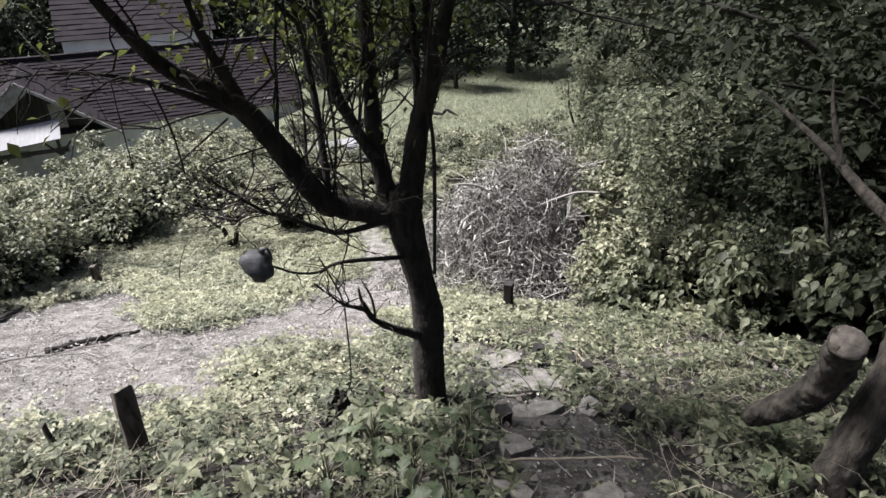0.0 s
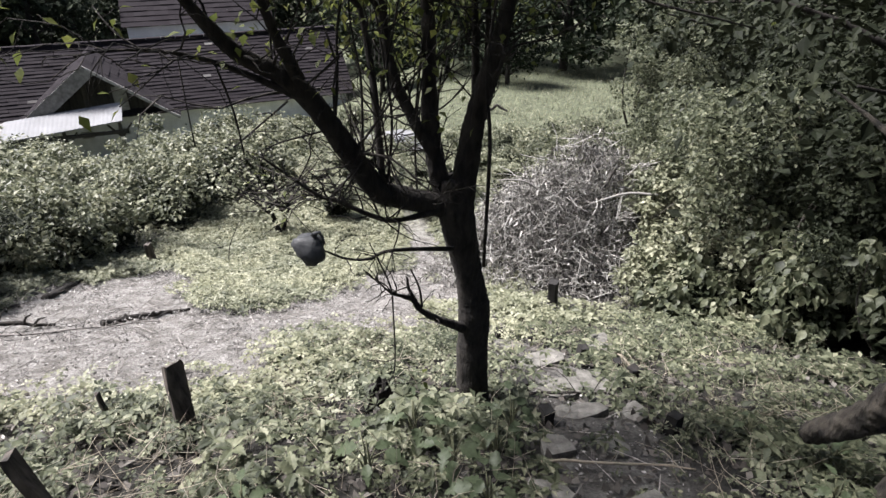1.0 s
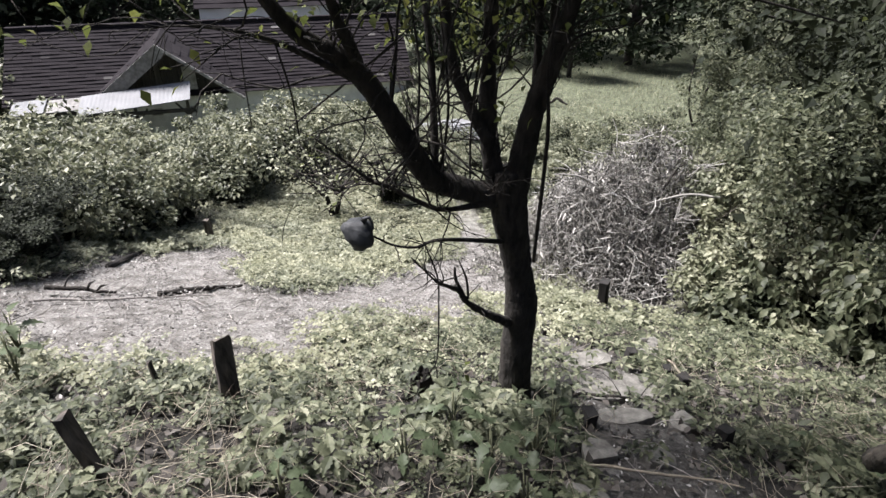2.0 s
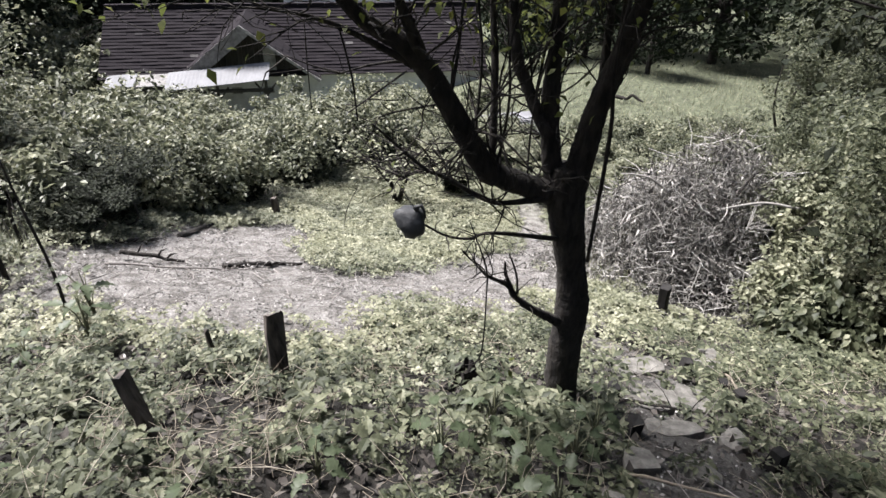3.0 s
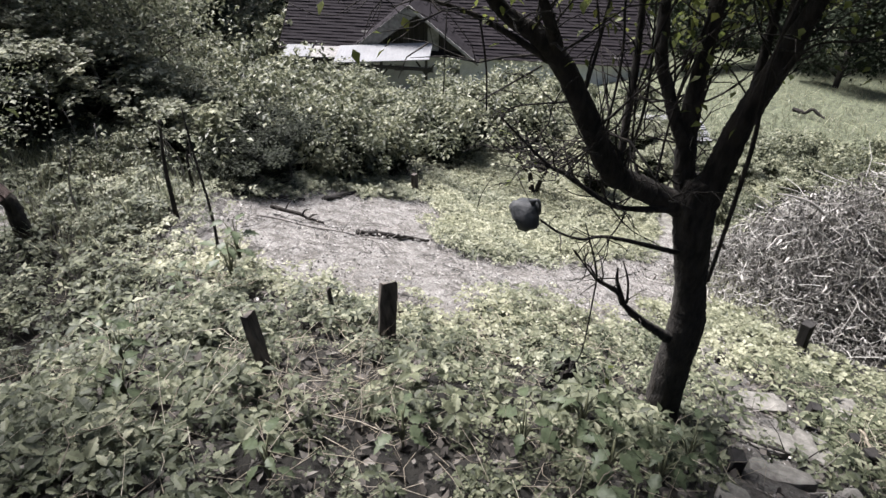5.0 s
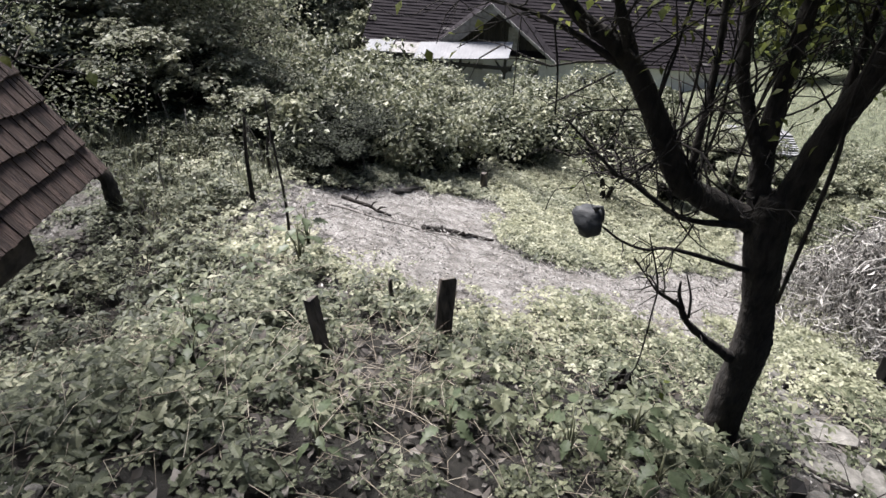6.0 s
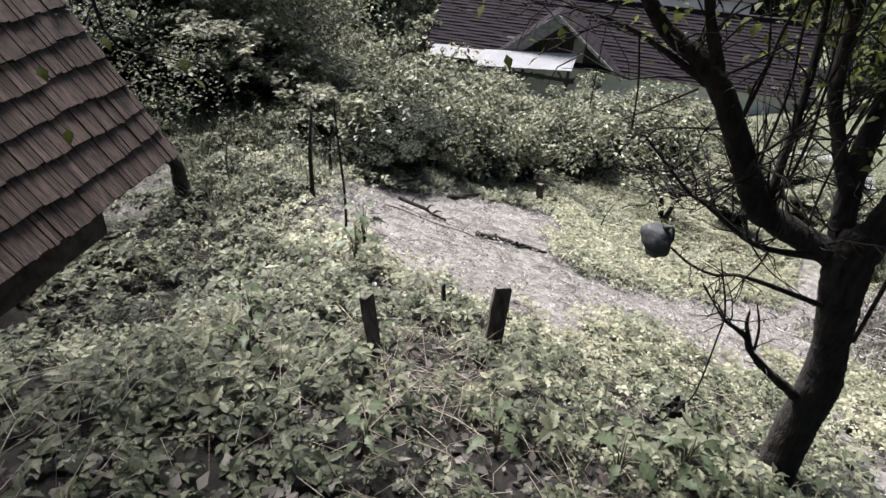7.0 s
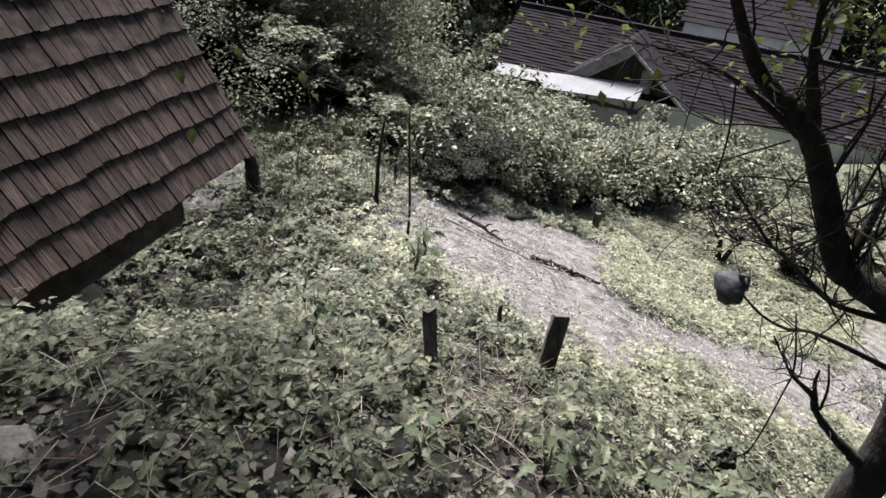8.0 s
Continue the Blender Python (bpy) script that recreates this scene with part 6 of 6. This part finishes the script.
for j in range(26):
    x0 = -GW + 0.12 + j * 0.215
    x1 = x0 + 0.2
    top0 = GH - 0.06 - (GH + 0.1) * abs((x0 + x1) / 2 + 0.1) / (GW + 0.1)
    if top0 > 0.05:
        bm = bmesh.new()
        box(bm, x0, x1, -0.02 + (j % 2) * 0.012, 0.06, -0.15, top0)
        part("board", bm, M_DARKWOOD, gable)
bm = bmesh.new()
box(bm, 0.55, 1.0, -0.06, -0.03, 0.05, 1.0)
part("shutter", bm, M_FASCIA, gable, "grey weathered shutter")
for x in (-0.62, 0.62, 1.7):
    win = part("window", bmesh.new(), M_FASCIA, house)
    bm = bmesh.new()
    box(bm, x - 0.16, x + 0.16, -0.03, -0.012, -0.76, -0.58)
    part("pane", bm, M_GLASS, win)
    bm = bmesh.new()
    for q in ((x - 0.2, x + 0.2, -0.05, -0.005, -0.58, -0.54), (x - 0.2, x + 0.2, -0.05, -0.005, -0.8, -0.76), (x - 0.2, x - 0.16, -0.05, -0.005, -0.76, -0.58), (x + 0.16, x + 0.2, -0.05, -0.005, -0.76, -0.58)):
        box(bm, *q)
    part("frame", bm, M_FASCIA, win)


def awning(x0, x1, y0, y1, z0, z1, tilt, label, cover=M_SHEET):
    """A lean-to roof of pale sheet metal on posts."""
    ob = part("awning", bmesh.new(), cover, house, label)
    bm = bmesh.new()
    ribs = int((x1 - x0) / 0.14)
    top, bot = [], []
    for j in range(ribs * 2 + 1):
        x = x0 + (x1 - x0) * j / (ribs * 2)
        dz = 0.007 * (j % 2) + tilt * (x - x0)
        top.append((bm.verts.new((x, y0, z0 + dz)), bm.verts.new((x, y1, z1 + dz))))
        bot.append((bm.verts.new((x, y0, z0 + dz - 0.03)), bm.verts.new((x, y1, z1 + dz - 0.03))))
    for j in range(ribs * 2):
        bm.faces.new((top[j][0], top[j + 1][0], top[j + 1][1], top[j][1]))
        bm.faces.new((bot[j][1], bot[j + 1][1], bot[j + 1][0], bot[j][0]))
        bm.faces.new((bot[j][0], bot[j + 1][0], top[j + 1][0], top[j][0]))
    part("sheet", bm, cover, ob)
    for x in (x0 + 0.12, (x0 + x1) / 2, x1 - 0.12):
        bm = bmesh.new()
        box(bm, x - 0.05, x + 0.05, y0 + 0.1, y0 + 0.2, GROUND_Z, z0 + tilt * (x - x0) - 0.04)
        part("post", bm, M_DARKWOOD, ob)
        for way2 in (-1, 1):
            bm = bmesh.new()
            mid_z = z0 + tilt * (x - x0) - 0.12
            box(bm, -0.03, 0.03, -0.03, 0.03, 0.0, 0.62, Matrix.Translation((x, y0 + 0.15, mid_z - 0.5)) @ pose(0, 0, 0, 0, 38 * way2, 0))
            part("strut", bm, M_DARKWOOD, ob)
    bm = bmesh.new()
    box(bm, x0 + 0.02, x1 - 0.02, y0 + 0.08, y0 + 0.2, z0 - 0.16, z0 - 0.05)
    part("beam", bm, M_DARKWOOD, ob)


awning(-2.85, 0.85, -2.1, -0.85, 0.05, 0.35, 0.085, "pale sheet-metal lean-to roof")
awning(-5.2, -4.1, -1.2, -0.28, -0.1, 0.12, 0.06, "pale sheet-metal porch roof")
awning(-4.06, -2.95, -1.1, -0.28, -0.08, 0.12, 0.03, "grey weathered board porch roof", M_FASCIA)

# a low cold frame on the meadow, and a white house farther down
for name, x, y, z, wide, deep, tall, wall_mat, roof_mat, turn, label in (
        ("cold_frame", -2.4, 13.6, land1(-2.4, 13.6), 0.9, 0.9, 0.3, M_DARKWOOD, M_SHEET, 35, "low cold frame with pale sheet cover on the meadow"),
        ("white_house", -15.6, 32.6, land1(-15.6, 32.6), 6.6, 5.0, 4.65, M_WHITE, M_TILE, 26, "distant white-walled house with dark roof")):
    ob = thing(name, (x, y, z), label, "building", turn=(0, 0, turn))
    bm = bmesh.new()
    box(bm, -wide / 2, wide / 2, -deep / 2, -deep / 2 + 0.2, -0.5, tall)
    box(bm, -wide / 2, wide / 2, deep / 2 - 0.2, deep / 2, -0.5, tall)
    box(bm, -wide / 2, -wide / 2 + 0.2, -deep / 2 + 0.2, deep / 2 - 0.2, -0.5, tall)
    box(bm, wide / 2 - 0.2, wide / 2, -deep / 2 + 0.2, deep / 2 - 0.2, -0.5, tall)
    part("wall", bm, wall_mat, ob)
    bm = bmesh.new()
    rise = 0.12 if name == "cold_frame" else deep * 0.32
    tiled_plane(bm, (-wide / 2 - 0.2, -deep / 2 - 0.25, tall - 0.05), (wide / 2 + 0.2, -deep / 2 - 0.25, tall - 0.05), (wide / 2 + 0.2, 0, tall + rise), (-wide / 2 - 0.2, 0, tall + rise), 9, 0.04)
    tiled_plane(bm, (wide / 2 + 0.2, deep / 2 + 0.25, tall - 0.05), (-wide / 2 - 0.2, deep / 2 + 0.25, tall - 0.05), (-wide / 2 - 0.2, 0, tall + rise), (wide / 2 + 0.2, 0, tall + rise), 9, 0.04)
    tagged(part("roof", bm, roof_mat, ob), kind="stuff")
    if name == "white_house":
        for k in range(3):
            wx0 = -wide / 2 + wide * (0.15 + 0.28 * k)
            win = part("window", bmesh.new(), M_FASCIA, ob)
            bm = bmesh.new()
            box(bm, wx0, wx0 + 0.7, -deep / 2 - 0.02, -deep / 2 - 0.005, tall * 0.4, tall * 0.4 + 0.9)
            part("pane", bm, M_GLASS, win)

# ---- shingled hut ----
HUT_L, HUT_RISE = 3.0, 2.1               # eave length, length of the slope
hut = thing("shingled_hut", HUT_C, "small wooden hut with steep weathered shingle roof", "hut")
U, S = Vector(HUT_U), Vector(HUT_S).normalized()
N = U.cross(S).normalized()
if N.z < 0:
    N = -N
INW = Vector(HUT_IN)


def slope_matrix():
    return Matrix(((-U.x, S.x, N.x, 0), (-U.y, S.y, N.y, 0), (-U.z, S.z, N.z, 0), (0, 0, 0, 1)))


SM = slope_matrix()                       # x along the eave from the corner, y up the slope, z outwards
hut_roof = part("roof", bmesh.new(), M_BEAM, hut, "steep roof of grey-brown wooden shingles")
bm = bmesh.new()
box(bm, 0.02, HUT_L, 0.03, HUT_RISE, -0.05, -0.02, SM)
ridge = S * HUT_RISE
half = Vector((ridge.x, ridge.y, 0)).length
mirror = Matrix(((-U.x, -S.x, -N.x, 0), (-U.y, -S.y, -N.y, 0), (-U.z, S.z, N.z, 0), (0, 0, 0, 1)))
mirror.translation = INW * (2 * half)
box(bm, 0.02, HUT_L, 0.0, HUT_RISE, -0.05, 0.0, mirror)
part("roof_deck", bm, M_BEAM, hut_roof)
bm = bmesh.new()
for x0, x1, a0, a1 in ((1.05, HUT_L - 0.1, 0.62, 0.74), (1.05, HUT_L - 0.1, 2 * half - 0.74, 2 * half - 0.62)):
    box(bm, x0, x1, a0, a1, -1.6, 0.5, Matrix(((-U.x, INW.x, 0, 0), (-U.y, INW.y, 0, 0), (0, 0, 1, 0), (0, 0, 0, 1))))
hm = Matrix(((-U.x, INW.x, 0, 0), (-U.y, INW.y, 0, 0), (0, 0, 1, 0), (0, 0, 0, 1)))
for x0 in (1.05, HUT_L - 0.22):
    v = [bm.verts.new(hm @ Vector(p)) for p in ((x0, 0.74, -1.6), (x0, 2 * half - 0.74, -1.6), (x0, 2 * half - 0.74, 0.6), (x0, half, HUT_RISE * S.z - 0.1), (x0, 0.74, 0.6),
                                                (x0 + 0.12, 0.74, -1.6), (x0 + 0.12, 2 * half - 0.74, -1.6), (x0 + 0.12, 2 * half - 0.74, 0.6), (x0 + 0.12, half, HUT_RISE * S.z - 0.1), (x0 + 0.12, 0.74, 0.6))]
    bm.faces.new(v[:5]), bm.faces.new(v[:4:-1])
    for i in range(5):
        bm.faces.new((v[i], v[(i + 1) % 5], v[5 + (i + 1) % 5], v[5 + i]))
part("wall", bm, M_BEAM, hut, "dark weathered board wall")
bm = bmesh.new()
box(bm, 0.62, HUT_L, 0.04, 0.2, -0.2, -0.03, hm)
part("eave_beam", worn(bm, 0.004, 0.008), M_BEAM, hut, "squared eave beam")

# ---- odds and ends at the foot of the slope ----
stone = thing("pale_stone", on_land(-1.27, -0.24, -0.02), "flat pale grey stone lying in the weeds", "stone")
bm = bmesh.new()
bmesh.ops.create_icosphere(bm, subdivisions=3, radius=0.12)
for v in bm.verts:
    v.co = Vector((v.co.x, v.co.y * 0.8, v.co.z * 0.5)) * (1 + 0.25 * noise.noise(v.co * 11))
part("rock", bm, M_STONE, stone)
for x, y, sc in ((-1.36, 0.36, 0.3), (-1.39, 0.33, 0.25), (-1.18, 0.08, 0.28), (-1.15, 0.12, 0.22), (-1.27, 0.06, 0.25)):
    copy_thing(stone, Matrix.LocRotScale(on_land(x, y, 0.03), Euler((0, 0, x * 31)), Vector((sc, sc, sc))))
red = thing("red_leaved_weed", on_land(-1.12, -0.08), "low weed with dull red leaves", "plant")
n_ = 26
pk = np.stack([rng.normal(size=n_) * 0.03, rng.normal(size=n_) * 0.03, rng.uniform(0.02, 0.08, n_)], -1)
tagged(part("leaves", leaf_mesh("leaves", pk, rng.uniform(0, 6.28, n_), rng.normal(size=n_) * 0.4 + 0.2, rng.normal(size=n_) * 0.4, rng.uniform(0.02, 0.04, n_), M_RED, LEAF10), M_RED, red), kind="stuff")

# ---- shingles, one by one ----
SHINGLE = bmesh.new()
box(SHINGLE, 0.0, 1.0, 0.0, 0.3, 0.0, 0.024)
bmesh.ops.bevel(SHINGLE, geom=[e for e in SHINGLE.edges if abs(e.verts[0].co.y) < 0.01 and abs(e.verts[1].co.y) < 0.01], offset=0.004, segments=1, affect="EDGES")
sh_me = bpy.data.meshes.new("shingle")
SHINGLE.to_mesh(sh_me)
SHINGLE.free()
sh_me.materials.append(M_SHINGLE)
EXPO = 0.165
course, yy = 0, 0.0
rest_v, rest_f = [], []
CORNERS = np.array([(0, 0, 0), (1, 0, 0), (1, 0.3, 0), (0, 0.3, 0), (0, 0, 0.024), (1, 0, 0.024), (1, 0.3, 0.024), (0, 0.3, 0.024)])
SIDES = np.array([(3, 2, 1, 0), (4, 5, 6, 7), (0, 1, 5, 4), (1, 2, 6, 5), (2, 3, 7, 6), (3, 0, 4, 7)])
while yy < HUT_RISE - 0.12:
    x = 0.0
    while x < HUT_L:
        wdt = rnd.choice((0.032, 0.038, 0.044, 0.048, 0.055, 0.062))
        tilt = Matrix.Rotation(math.atan2(0.03, 0.3) * -1, 4, "X")
        wave = 0.009 * math.sin(x * 5 + course * 1.7) + 0.005 * math.sin(x * 13 + course)
        place = SM @ Matrix.Translation((x, yy - 0.02 + wave + rnd.uniform(-0.006, 0.006), 0.024 + rnd.uniform(-0.001, 0.0012))) @ tilt @ pose(0, 0, 0, 0, rnd.uniform(-0.6, 0.6), rnd.uniform(-0.5, 0.5)) @ Matrix.Diagonal((wdt - rnd.choice((0.002, 0.003, 0.006)), 1, rnd.uniform(0.85, 1.15), 1))
        if course < 5:
            ob = new("shingle", sh_me)
            ob.parent = hut_roof
            ob.matrix_basis = place
        else:
            rest_f.append(SIDES + 8 * len(rest_v))
            rest_v.append(np.array([place @ Vector(p) for p in CORNERS]))
        x += wdt
    yy += EXPO
    course += 1
tagged(part("upper_shingling", from_arrays("upper_shingling", np.concatenate(rest_v), np.concatenate(rest_f), M_SHINGLE), M_SHINGLE, hut_roof), kind="stuff")
